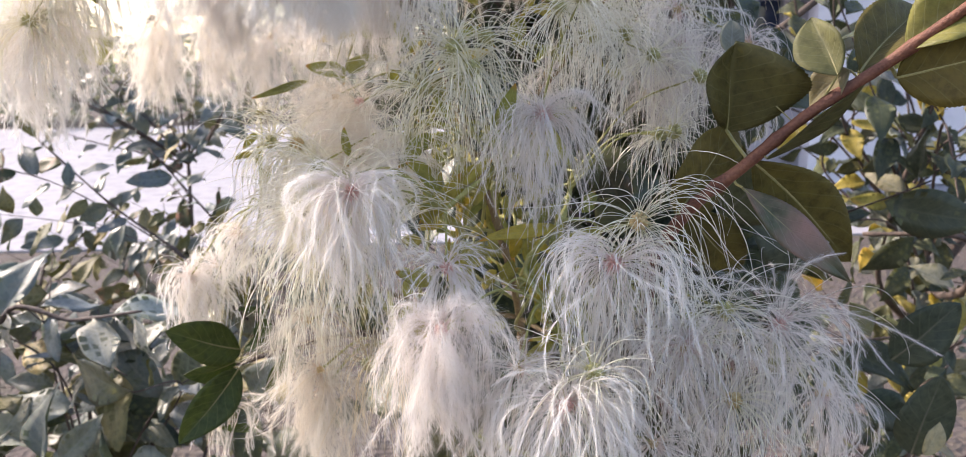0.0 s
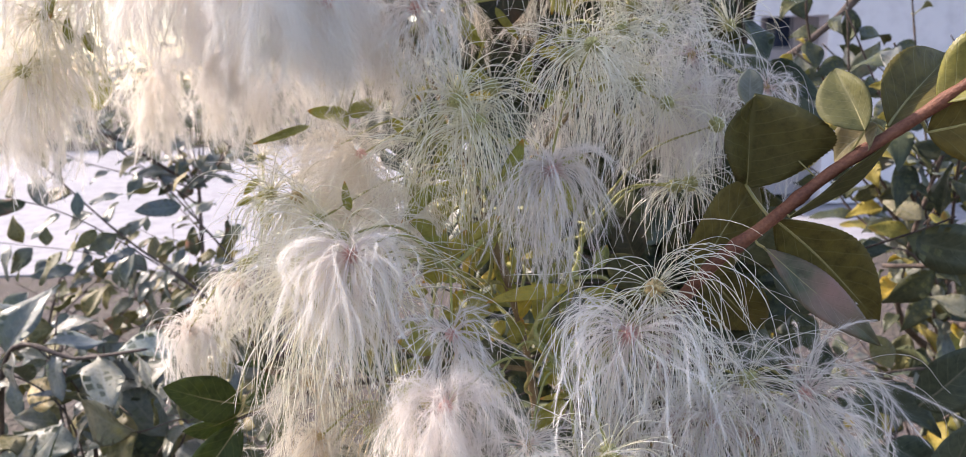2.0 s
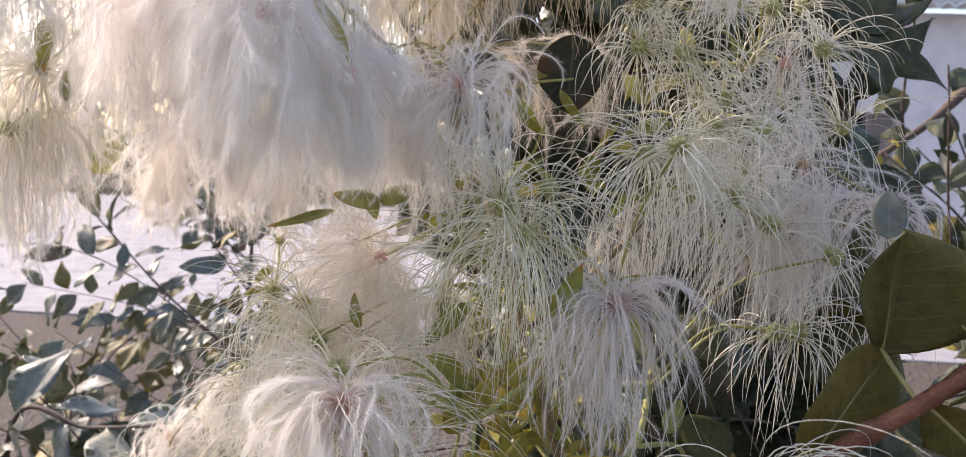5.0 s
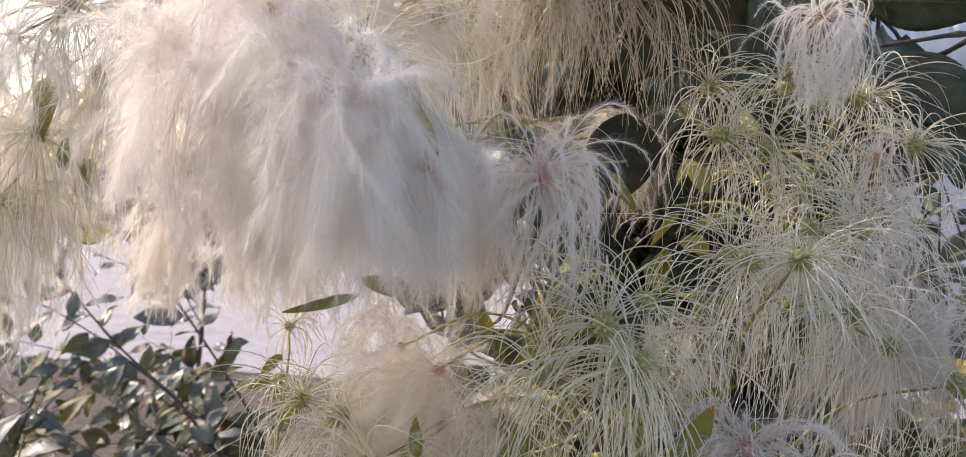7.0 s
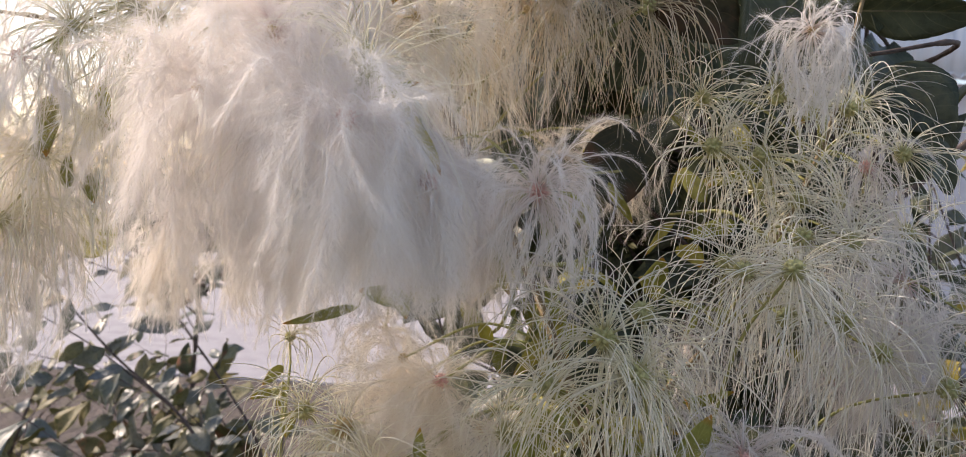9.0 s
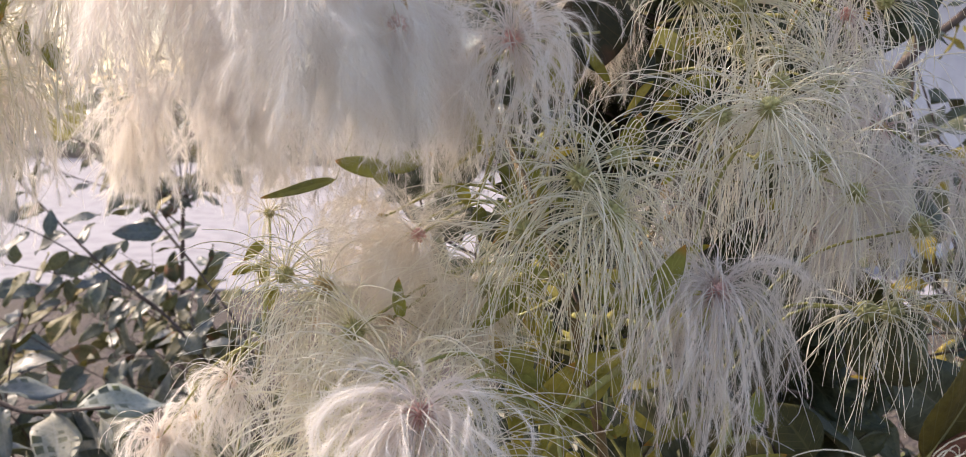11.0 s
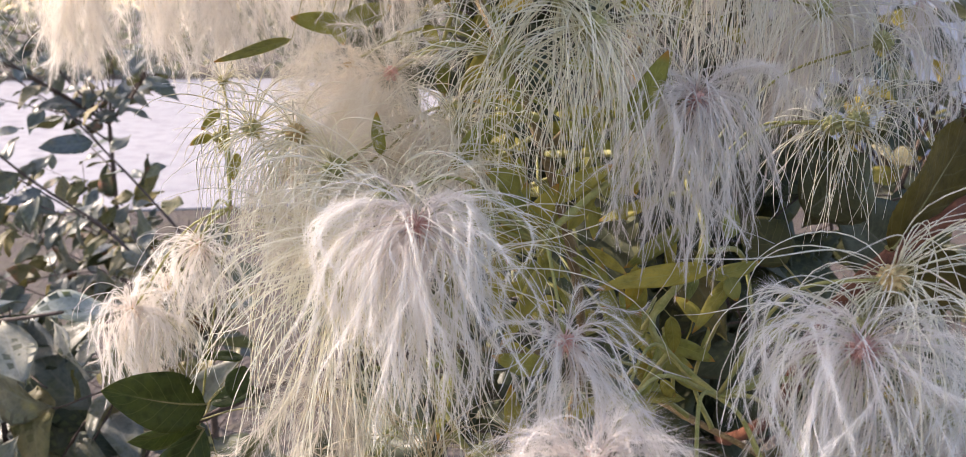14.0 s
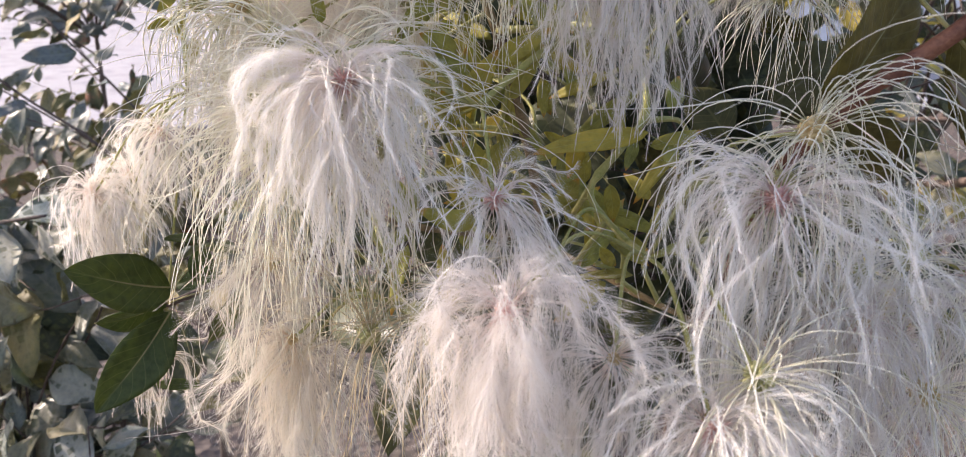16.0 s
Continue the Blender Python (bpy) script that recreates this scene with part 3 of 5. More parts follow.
def shed():
    ob = empty_thing("shed", (3.0, 7.0, 0.05), "low lavender-grey plastered shed with a recess and white corrugated roof", "shed")
    o = Vector(ob.location)

    def add(name, x0, x1, y0, y1, z0, z1, mat, parent=ob, bevel=0.0, label=""):
        return part_of(name, box_mesh(name, x0 - o.x, x1 - o.x, y0 - o.y, y1 - o.y, z0 - o.z, z1 - o.z, mat, bevel), parent, label)
    # wall in pieces round a shaded recess
    wx0, wx1, wz1 = 2.42, 3.00, 1.63
    add("wall", 1.7, wx0, 7.0, 7.2, 0.0, 2.45, RENDER_WALL)
    add("wall", wx1, 9.0, 7.0, 7.2, 0.0, 2.45, RENDER_WALL)
    add("wall", wx0, wx1, 7.0, 7.2, wz1, 2.45, RENDER_WALL)
    add("wall", 1.7, 9.0, 10.0, 10.2, 0.0, 2.45, RENDER_WALL)
    add("wall", 1.7, 1.9, 7.2, 10.0, 0.0, 2.45, RENDER_WALL)
    # the back of the recess, with a small window
    bx0, bx1, bz0, bz1 = 2.66, 2.94, 1.36, 1.74
    add("wall", wx0 - 0.3, bx0, 7.6, 7.7, 0.0, 2.4, RENDER_WALL)
    add("wall", bx1, wx1 + 0.6, 7.6, 7.7, 0.0, 2.4, RENDER_WALL)
    add("wall", bx0, bx1, 7.6, 7.7, 0.0, bz0, RENDER_WALL)
    add("wall", bx0, bx1, 7.6, 7.7, bz1, 2.4, RENDER_WALL)
    w = empty_thing("window", (0, 0, 0), "", "")
    w.parent = ob
    add("frame", bx0, bx1, 7.62, 7.66, bz1 - 0.03, bz1, FRAME_GREY, w)
    add("frame", bx0, bx1, 7.62, 7.66, bz0, bz0 + 0.03, FRAME_GREY, w)
    add("frame", bx0, bx0 + 0.03, 7.62, 7.66, bz0 + 0.03, bz1 - 0.03, FRAME_GREY, w)
    add("frame", bx1 - 0.03, bx1, 7.62, 7.66, bz0 + 0.03, bz1 - 0.03, FRAME_GREY, w)
    add("pane", bx0 + 0.03, bx1 - 0.03, 7.635, 7.65, bz0 + 0.03, bz1 - 0.03, GLASS, w)
    # corrugated sheet, sloping back from the eave
    n = 240
    x = np.linspace(1.5, 9.2, n)
    wv = 0.022 * np.sin(x * 2 * np.pi / 0.12)
    v = []
    for y, z in ((6.75, 2.47), (10.4, 3.25)):
        for dz in (0.0, 0.012):
            v.append(np.stack([x, np.full(n, y), z + wv + dz], -1))
    v = np.stack(v).reshape(4, n, 3) - np.array(o)
    idx = np.arange(4 * n).reshape(4, n)
    q = [np.stack([idx[a, :-1], idx[a, 1:], idx[b, 1:], idx[b, :-1]], -1) for a, b in ((1, 3), (2, 0), (0, 1), (3, 2))]
    part_of("roof", mesh_np("roof", v.reshape(-1, 3), np.vstack(q), None, [WHITE_SHEET]), ob, "white corrugated sheet")
    # upright corrugated fascia under the eave
    f = np.stack([np.stack([x, 6.78 + wv * 0.7, np.full(n, 2.45)], -1), np.stack([x, 6.78 + wv * 0.7, np.full(n, 2.92)], -1),
                  np.stack([x, 6.80 + wv * 0.7, np.full(n, 2.92)], -1), np.stack([x, 6.80 + wv * 0.7, np.full(n, 2.45)], -1)]) - np.array(o)
    q = [np.stack([idx[a, :-1], idx[a, 1:], idx[b, 1:], idx[b, :-1]], -1) for a, b in ((0, 1), (1, 2), (2, 3), (3, 0))]
    part_of("fascia", mesh_np("fascia", f.reshape(-1, 3), np.vstack(q), None, [WHITE_SHEET]), ob, "white ribbed sheet")
    return ob


shed()


# ---- shrubs ----
def leaf_set(name, mats, seed, sizes=((0.052, 0.027), (0.046, 0.026), (0.058, 0.027), (0.040, 0.020), (0.048, 0.024), (0.054, 0.030)), n=8, m=2):
    return [leaf_mesh(name, ln, w, 0.30 + 0.30 * (i % 2), 0.12 + 0.22 * (i % 3), n, m, mats, 0.0, 0.78, seed=seed + i, wavy=0.09, power=1.05) for i, (ln, w) in enumerate(sizes)]


def leaves_along(parent, path, meshes, rng, gap, start=0.2, face=(0, -0.4, 1.0), size=1.0, spread=0.9, droop=0.25, odd=None, odd_share=0.0, name="leaf"):
    """Leaves by turns on both sides of a twig, as parts that share their meshes."""
    seg = np.linalg.norm(np.diff(path, axis=0), axis=1)
    cum = np.concatenate([[0], np.cumsum(seg)])
    total = cum[-1]
    d = total * start
    k = 0
    o = np.array(parent.location)
    while d < total:
        i = min(int(np.searchsorted(cum, d)) - 1, len(path) - 2)
        i = max(i, 0)
        p = path[i] + (path[i + 1] - path[i]) * ((d - cum[i]) / max(seg[i], 1e-6))
        t = unit(path[i + 1] - path[i])
        side = unit(np.cross(t, np.array(face) + 0.3 * rng.normal(size=3))) * (1 if k % 2 else -1)
        way = unit(t * 0.6 + side * spread + DOWN * droop + 0.3 * rng.normal(size=3))
        f = np.array(face) + 0.45 * rng.normal(size=3)
        use = odd if odd and rng.random() < odd_share else meshes
        me = use[rng.integers(0, len(use))]
        ob = new(name, me)
        ob.parent = parent
        b = p + way * 0.004
        sc = size * rng.uniform(0.55, 1.2)
        ob.matrix_local = Matrix.Translation(-Vector(o)) @ leaf_pose(b, b + way, f) @ Matrix.Diagonal((sc, sc, sc, 1))
        d += gap * rng.uniform(0.6, 1.4)
        k += 1


FAR_LEAVES = leaf_set("leaf", (SHEEN_TOP, SHEEN_BACK), 50)
SHADE_TOP = leaf_material("shade_leaf_top", (0.052, 0.062, 0.040), (0.100, 0.108, 0.070), (0.14, 0.15, 0.095), 0.25, 0.36)
SHADE_BACK = leaf_material("shade_leaf_underside", (0.09, 0.10, 0.055), (0.15, 0.155, 0.085), (0.2, 0.2, 0.11), 0.25, 0.6)
OLIVE_TOP = leaf_material("olive_leaf_top", (0.15, 0.135, 0.065), (0.25, 0.225, 0.115), (0.30, 0.27, 0.15), 0.3, 0.5, (0.28, 0.16, 0.07), 0.3)
# the whitish base colour carries the sun's glint on the leaves
SUNLIT_TOP = leaf_material("sunlit_leaf_top", (0.34, 0.34, 0.31), (0.50, 0.49, 0.46), (0.55, 0.54, 0.50), 0.25, 0.35)
SUNLIT_LEAVES = leaf_set("leaf", (SUNLIT_TOP, SHEEN_BACK), 110)[:4]
HOST_LEAVES = leaf_set("leaf", (SHADE_TOP, SHADE_BACK), 60)
OLIVE_LEAVES = leaf_set("leaf", (OLIVE_TOP, LEAF_BACK), 90)
YELLOW_LEAVES = leaf_set("leaf", (YELLOW_TOP, YELLOW_TOP), 70)
ORANGE_LEAVES = leaf_set("leaf", (RED_TOP, RED_TOP), 80)


def shrub(name, foot, label, twigs, seed, meshes, r0=0.004, gap=0.022, face=(0, -0.4, 1.0), size=1.0, odd=None, odd_share=0.0, trunk=None, main=3, stout=-1):
    ob = empty_thing(name, foot, label, "shrub")
    rng = np.random.default_rng(seed)
    if trunk:
        part_of("trunk", tube_mesh("trunk", trunk, 0.016 if name == "host_shrub" else 0.010, 0.005, BARK_DARK, 30, 9, 0.2, foot), ob)
    for k, pts in enumerate(twigs):
        r = r0 if k < main else r0 * 0.45
        part_of("branch", tube_mesh("branch", pts, r * (1.5 if k == stout else 1.0), r * (0.9 if k == stout else 0.4), BARK_DARK, 26, 6, 0.3, foot), ob)
        leaves_along(ob, curve_through(pts, 40), meshes, rng, gap, 0.12, face, size, odd=odd, odd_share=odd_share)
    return ob


def random_twigs(rng, root_pts, box, count, rise=0.3):
    """Twigs from the trunk out to places spread over a box."""
    out = []
    root = curve_through(root_pts, 30)
    for i in range(count):
        tip = np.array([rng.uniform(*box[0]), rng.uniform(*box[1]), rng.uniform(*box[2])])
        k = root[np.argmin(np.linalg.norm(root - (tip - np.array([0, 0, 0.18])), axis=1))]
        mid = (k + tip) / 2 + 0.04 * rng.normal(size=3) + np.array([0, 0, 0.03])
        out.append([tuple(k), tuple(mid), tuple(tip)])
    return out


# the shrub behind, on the open side
rg = np.random.default_rng(5)
trunk_a = [(-0.42, 1.5, -0.03), (-0.40, 1.45, 0.4), (-0.38, 1.40, 0.75)]
tw_a = [
    [(-0.38, 1.40, 0.70), (-0.435, 1.30, 0.825), (-0.491, 1.30, 0.891), (-0.598, 1.32, 0.967), (-0.726, 1.35, 1.08)],
    [(-0.36, 1.38, 0.72), (-0.370, 1.33, 0.837), (-0.445, 1.36, 0.930), (-0.563, 1.40, 1.055)],
]
tw_a += random_twigs(rg, trunk_a, ((-0.95, -0.28), (1.15, 1.7), (0.66, 0.95)), 29)[:25] + random_twigs(rg, trunk_a, ((-1.0, -0.70), (1.2, 1.6), (0.84, 1.04)), 4)
shrub("garden_shrub", (-0.42, 1.5, -0.03), "garden shrub with green leaves greyed for sky sheen on thin dark twigs", tw_a, 21, FAR_LEAVES, 0.0032, 0.027, size=1.25, face=(-0.25, -0.75, 0.6), odd=ORANGE_LEAVES[:2] + OLIVE_LEAVES, odd_share=0.34, trunk=trunk_a)
# the low shrub nearer by
trunk_b = [(-0.45, 0.85, -0.03), (-0.44, 0.82, 0.4), (-0.42, 0.80, 0.7)]
tw_b = [[(-0.52, 0.80, 0.70), (-0.463, 0.75, 0.955), (-0.375, 0.72, 0.968), (-0.303, 0.70, 0.982)]]
tw_b += random_twigs(rg, trunk_b, ((-0.62, -0.10), (0.60, 0.95), (0.70, 1.0)), 29)[:26]
shrub("garden_shrub", (-0.45, 0.85, -0.03), "low shrub with broad dull green leaves", tw_b, 22, FAR_LEAVES, 0.003, 0.027, size=1.3, face=(-0.3, -0.55, 0.8), odd=HOST_LEAVES[:3] + OLIVE_LEAVES[:1] + SUNLIT_LEAVES[:4], odd_share=0.38, trunk=trunk_b)
# a low plant at its foot, leaves turned sunward and coloured as sunlit
trunk_e = [(-0.36, 0.72, -0.03), (-0.36, 0.71, 0.3), (-0.35, 0.70, 0.52)]
tw_e = random_twigs(rg, trunk_e, ((-0.56, -0.14), (0.58, 0.90), (0.62, 0.84)), 15)
shrub("garden_shrub", (-0.36, 0.72, -0.03), "low plant with leaves coloured whitish for the sun on them", tw_e, 29, SUNLIT_LEAVES, 0.003, 0.026, size=1.05, face=(-0.45, -0.25, 1.0), odd=FAR_LEAVES[:2], odd_share=0.3, trunk=trunk_e)
# a bushy plant in the bed, before the pavement
trunk_f = [(-1.35, 2.3, -0.03), (-1.32, 2.28, 0.25), (-1.30, 2.25, 0.45)]
tw_f = random_twigs(np.random.default_rng(15), trunk_f, ((-1.75, -0.98), (2.05, 2.6), (0.50, 0.85)), 13)
shrub("garden_shrub", (-1.35, 2.3, -0.03), "bushy bed plant with dull olive leaves beside the pavement", tw_f, 31, OLIVE_LEAVES, 0.004, 0.05, size=1.7, face=(-0.25, -0.75, 0.6), odd=FAR_LEAVES, odd_share=0.3, trunk=trunk_f)
# the shrub behind on the shaded side
trunk_c = [(0.62, 1.0, -0.03), (0.58, 0.98, 0.5), (0.56, 0.95, 0.95)]
tw_c = [
    [(0.57, 0.97, 0.85), (0.480, 0.90, 0.925), (0.453, 0.85, 1.011), (0.468, 0.80, 1.172)],
    [(0.56, 0.95, 0.90), (0.449, 0.70, 0.985), (0.414, 0.65, 1.045), (0.351, 0.70, 1.040)],
    [(0.57, 0.97, 0.90), (0.74, 1.0, 1.15), (0.76, 1.02, 1.38), (0.60, 1.0, 1.40), (0.482, 1.0, 1.319), (0.422, 1.0, 1.262), (0.361, 1.02, 1.211)],
]
tw_c += random_twigs(rg, trunk_c, ((0.26, 0.80), (0.6, 1.25), (0.72, 1.12)), 22) + random_twigs(rg, trunk_c, ((0.34, 0.70), (0.70, 1.0), (0.98, 1.26)), 14) + random_twigs(rg, trunk_c, ((0.27, 0.60), (0.75, 1.05), (1.14, 1.36)), 9)
shrub("garden_shrub", (0.62, 1.0, -0.03), "shrub with dark green leaves, some turned yellow", tw_c, 23, HOST_LEAVES, 0.0045, 0.029, size=0.92, face=(0.1, -0.7, 0.7), odd=FAR_LEAVES[:4] + YELLOW_LEAVES[:3], odd_share=0.42, trunk=trunk_c, stout=2)


# a taller shrub further off
trunk_d = [(-0.9, 2.5, -0.03), (-0.88, 2.45, 0.5), (-0.85, 2.4, 0.9)]
tw_d = random_twigs(rg, trunk_d, ((-1.5, -0.30), (2.0, 2.9), (0.98, 1.40)), 23)
shrub("garden_shrub", (-0.9, 2.5, -0.03), "tall shrub with dull green leaves greyed for sky sheen beside the pavement", tw_d, 26, FAR_LEAVES, 0.005, 0.058, size=1.7, odd=ORANGE_LEAVES, odd_share=0.05, trunk=trunk_d)


def hedge():
    """A far row of dark bushes: many leaf tufts in one mesh."""
    rng = np.random.default_rng(3)
    n = 9000
    x = rng.uniform(-20, 9, n)
    h = 1.9 + 0.4 * np.sin(x * 1.3) + 0.2 * np.sin(x * 3.1 + 1)
    z = rng.uniform(0, 1, n) ** 0.8 * h
    y = 15.9 + rng.uniform(0, 1.8, n) + 0.3 * np.sin(x * 2 + z * 3)
    c = np.stack([x, y, z], -1)
    a = unit(rng.normal(size=(n, 3))) * 0.10
    b = unit(np.cross(a, rng.normal(size=(n, 3)))) * 0.06
    v = np.stack([c - a, c + b, c + a, c - b], 1).reshape(-1, 3)
    q = np.arange(4 * n).reshape(n, 4)
    uv = np.tile(np.array([[0, 0.5], [0.5, 1], [1, 0.5], [0.5, 0]]), (n, 1))
    return tagged(new("hedge", mesh_np("hedge", v, q, None, [SHEEN_TOP], uv)), "row of dark bushes with leaves greyed for sky sheen across the pavement", "hedge", kind="stuff")


hedge()

# ---- the host shrub that carries the vine ----
foot_h = (0.22, 0.72, -0.03)
trunk_h = [foot_h, (0.20, 0.68, 0.5), (0.18, 0.62, 1.0), (0.14, 0.58, 1.5)]
rh = np.random.default_rng(9)
tw_h = random_twigs(rh, trunk_h, ((-0.07, 0.15), (0.44, 0.62), (0.98, 1.22)), 38) + random_twigs(rh, trunk_h, ((-0.10, 0.03), (0.42, 0.55), (0.95, 1.05)), 11) + random_twigs(rh, trunk_h, ((-0.04, 0.05), (0.42, 0.50), (1.10, 1.18)), 9) + random_twigs(rh, trunk_h, ((0.12, 0.30), (0.48, 0.70), (0.96, 1.12)), 11) + random_twigs(rh, trunk_h, ((-0.09, 0.10), (0.46, 0.60), (1.20, 1.42)), 34) + random_twigs(rh, trunk_h, ((-0.06, 0.03), (0.46, 0.54), (1.23, 1.36)), 18)
host = shrub("host_shrub", foot_h, "leafy apple-like shrub with dark leaves that carries the vine", tw_h, 24, HOST_LEAVES, 0.003, 0.033, size=1.2, face=(-0.2, -0.7, 0.5), trunk=trunk_h)
tree_top = [[(0.16, 0.60, 1.30), (0.158, 0.45, 1.312), (0.113, 0.43, 1.303)], [(0.15, 0.58, 1.40), (0.110, 0.45, 1.351), (0.122, 0.44, 1.316)]]
for pts in tree_top:
    part_of("branch", tube_mesh("branch", pts, 0.0015, 0.0008, BARK_DARK, 20, 7, 0.3, foot_h), host)


RUST_TOP = leaf_material("brown_leaf_top", (0.045, 0.048, 0.030), (0.085, 0.070, 0.042), (0.13, 0.10, 0.06), 0.25, 0.45, (0.24, 0.09, 0.06), 0.55)


RIB_DARK = bark_material("dark_midrib", (0.09, 0.09, 0.05), (0.15, 0.14, 0.08), 400.0, 0.5)


def upper_leaf(base, tip, width, rusty=False, **kw):
    return place_leaf(host, base, tip, width, mats=(RUST_TOP, LEAF_BACK) if rusty else (SHADE_TOP, SHADE_BACK), rib=RIB_DARK, **kw)


# the red twig in front
TWIG = [(0.18, 0.61, 0.90), (0.11, 0.44, 1.00), (0.075, 0.33, 1.075), (0.064, 0.29, 1.122), (0.0709, 0.2720, 1.1488), (0.0878, 0.2620, 1.1673), (0.1053, 0.2560, 1.1843), (0.1280, 0.2500, 1.2011), (0.1501, 0.2350, 1.2231), (0.19, 0.22, 1.26)]
twig = empty_thing("leafy_branch", TWIG[0], "reddish-brown young branch with broad finely toothed dark leaves", "branch")
part_of("stem", tube_mesh("stem", TWIG, 0.0026, 0.0016, BARK_RED, 60, 10, 0.25, TWIG[0]), twig)
TWIG_LINE = curve_through(TWIG, 200)


def nearest(line, p):
    return tuple(line[np.argmin(np.linalg.norm(line - np.array(p), axis=1))])


def twig_leaf(base, tip, width, root=None, **kw):
    return place_leaf(twig, base, tip, width, serrate=0.014, fine=56, stalk_to=nearest(TWIG_LINE, root or base), **kw)


SPRIG = [(-0.02, 0.52, 1.02), (-0.07, 0.45, 1.045), (-0.1000, 0.4200, 1.0501), (-0.1184, 0.3950, 1.0515), (-0.125, 0.385, 1.053)]
sprig = empty_thing("leafy_sprig", SPRIG[0], "thin sprig with fresh green leaves lit from behind", "sprig")
part_of("stem", tube_mesh("stem", SPRIG, 0.0018, 0.0012, BARK_DARK, 30, 8, 0.3, SPRIG[0]), sprig)
SPRIG_LINE = curve_through(SPRIG, 60)
FRESH_TOP = leaf_material("fresh_leaf_top", (0.060, 0.090, 0.030), (0.115, 0.145, 0.060), (0.20, 0.22, 0.09), 0.45, 0.38)


def sprig_leaf(base, tip, width, **kw):
    return place_leaf(sprig, base, tip, width, mats=(FRESH_TOP, LEAF_BACK), stalk_to=nearest(SPRIG_LINE, base), **kw)


# ---- the vine ----
vine = empty_thing("clematis_vine", (0.10, 0.66, -0.02), "climbing vine with yellow-green leaflets and thin stems", "vine")
VINE_AT = (0.10, 0.66, -0.02)
VINES = [
    [VINE_AT, (0.06, 0.55, 0.5), (0.03, 0.45, 0.95), (0.02, 0.37, 1.08), (0.00, 0.345, 1.16), (-0.03, 0.39, 1.23), (-0.08, 0.42, 1.30), (-0.16, 0.44, 1.36)],
    [(0.02, 0.37, 1.08), (-0.04, 0.35, 1.10), (-0.08, 0.375, 1.125), (-0.105, 0.39, 1.135)],
    [(0.02, 0.37, 1.08), (0.05, 0.31, 1.08), (0.07, 0.29, 1.08), (0.10, 0.30, 1.10)],
    [(0.00, 0.345, 1.16), (0.04, 0.36, 1.20), (0.08, 0.39, 1.26), (0.10, 0.41, 1.32)],
    [(-0.03, 0.39, 1.23), (-0.10, 0.41, 1.26), (-0.17, 0.42, 1.29), (-0.25, 0.42, 1.30)],
    [(-0.03, 0.39, 1.23), (-0.06, 0.352, 1.262), (-0.09, 0.345, 1.285), (-0.125, 0.37, 1.30)],
    [(-0.04, 0.35, 1.10), (-0.03, 0.30, 1.09), (-0.01, 0.27, 1.075), (0.02, 0.25, 1.07)],
    [(0.00, 0.345, 1.16), (0.0219, 0.3100, 1.1651), (0.0040, 0.2900, 1.1611), (-0.0115, 0.2850, 1.1499)],
    [(0.04, 0.33, 1.155), (0.0312, 0.2900, 1.1457), (0.0173, 0.2850, 1.1291), (0.0217, 0.2800, 1.1202), (0.0256, 0.2620, 1.1192)],
]
lines = []
for i, pts in enumerate(VINES):
    green = i > 5
    part_of("stem", tube_mesh("stem", pts, 0.0024 if i == 0 else 0.0010, 0.0008, STALK_GREEN if green else VINE_BROWN, 60 if i == 0 else 30, 7, 0.5, VINE_AT), vine)
    lines.append(curve_through(pts, 80))
STEMS_AT = np.vstack(lines)
STEMS_AT = STEMS_AT[STEMS_AT[:, 2] > 0.95]


def leaflet(base, tip, width, **kw):
    return place_leaf(vine, base, tip, width, mats=(CLEM_TOP, CLEM_BACK), serrate=0.0, fine=14, rib=STALK_GREEN, name="leaflet", blunt=0.72, stalk_to=nearest(STEMS_AT, base), **kw)


twig_leaf((0.0850, 0.2740, 1.1775), (0.0845, 0.2640, 1.2058), 0.0375, face=(0.15, -0.95, 0.0), fold=0.9, bend=0.12, blunt=1.35, power=0.55, skew=0.28)
twig_leaf((0.1110, 0.2510, 1.1960), (0.1060, 0.2630, 1.2150), 0.0165, name="young_leaf", label="pale grey-green young leaf", root=(0.1030, 0.2560, 1.1840), face=(-0.45, -0.88, -0.15), fold=0.75, bend=0.2, power=0.85, twist=0.2, skew=-0.2, mats=(SHADE_BACK, SHADE_BACK))
twig_leaf((0.1150, 0.2520, 1.1975), (0.1065, 0.2640, 1.1860), 0.0125, face=(-0.3, -0.8, 0.4), fold=0.5, bend=0.2, power=0.9, mats=(SHEEN_TOP, SAGE_TOP))
twig_leaf((0.1200, 0.2560, 1.1965), (0.1482, 0.2750, 1.2246), 0.0239, face=(-0.5, -0.8, 0.1), fold=0.9, bend=0.3, power=0.9)
twig_leaf((0.1306, 0.2500, 1.2034), (0.1529, 0.2350, 1.2280), 0.0215, face=(-0.2, -0.7, 0.7), fold=0.7, bend=0.2, twist=-0.5, power=0.9, mats=(SAGE_TOP, SAGE_TOP))
twig_leaf((0.1298, 0.2520, 1.1949), (0.1598, 0.2350, 1.2021), 0.0256, face=(0.15, -0.95, 0.15), fold=0.3, bend=-0.15)
twig_leaf((0.0685, 0.2710, 1.1494), (0.0906, 0.2750, 1.1781), 0.0263, face=(0.25, -0.9, -0.35), fold=0.25, bend=0.15, power=0.6)
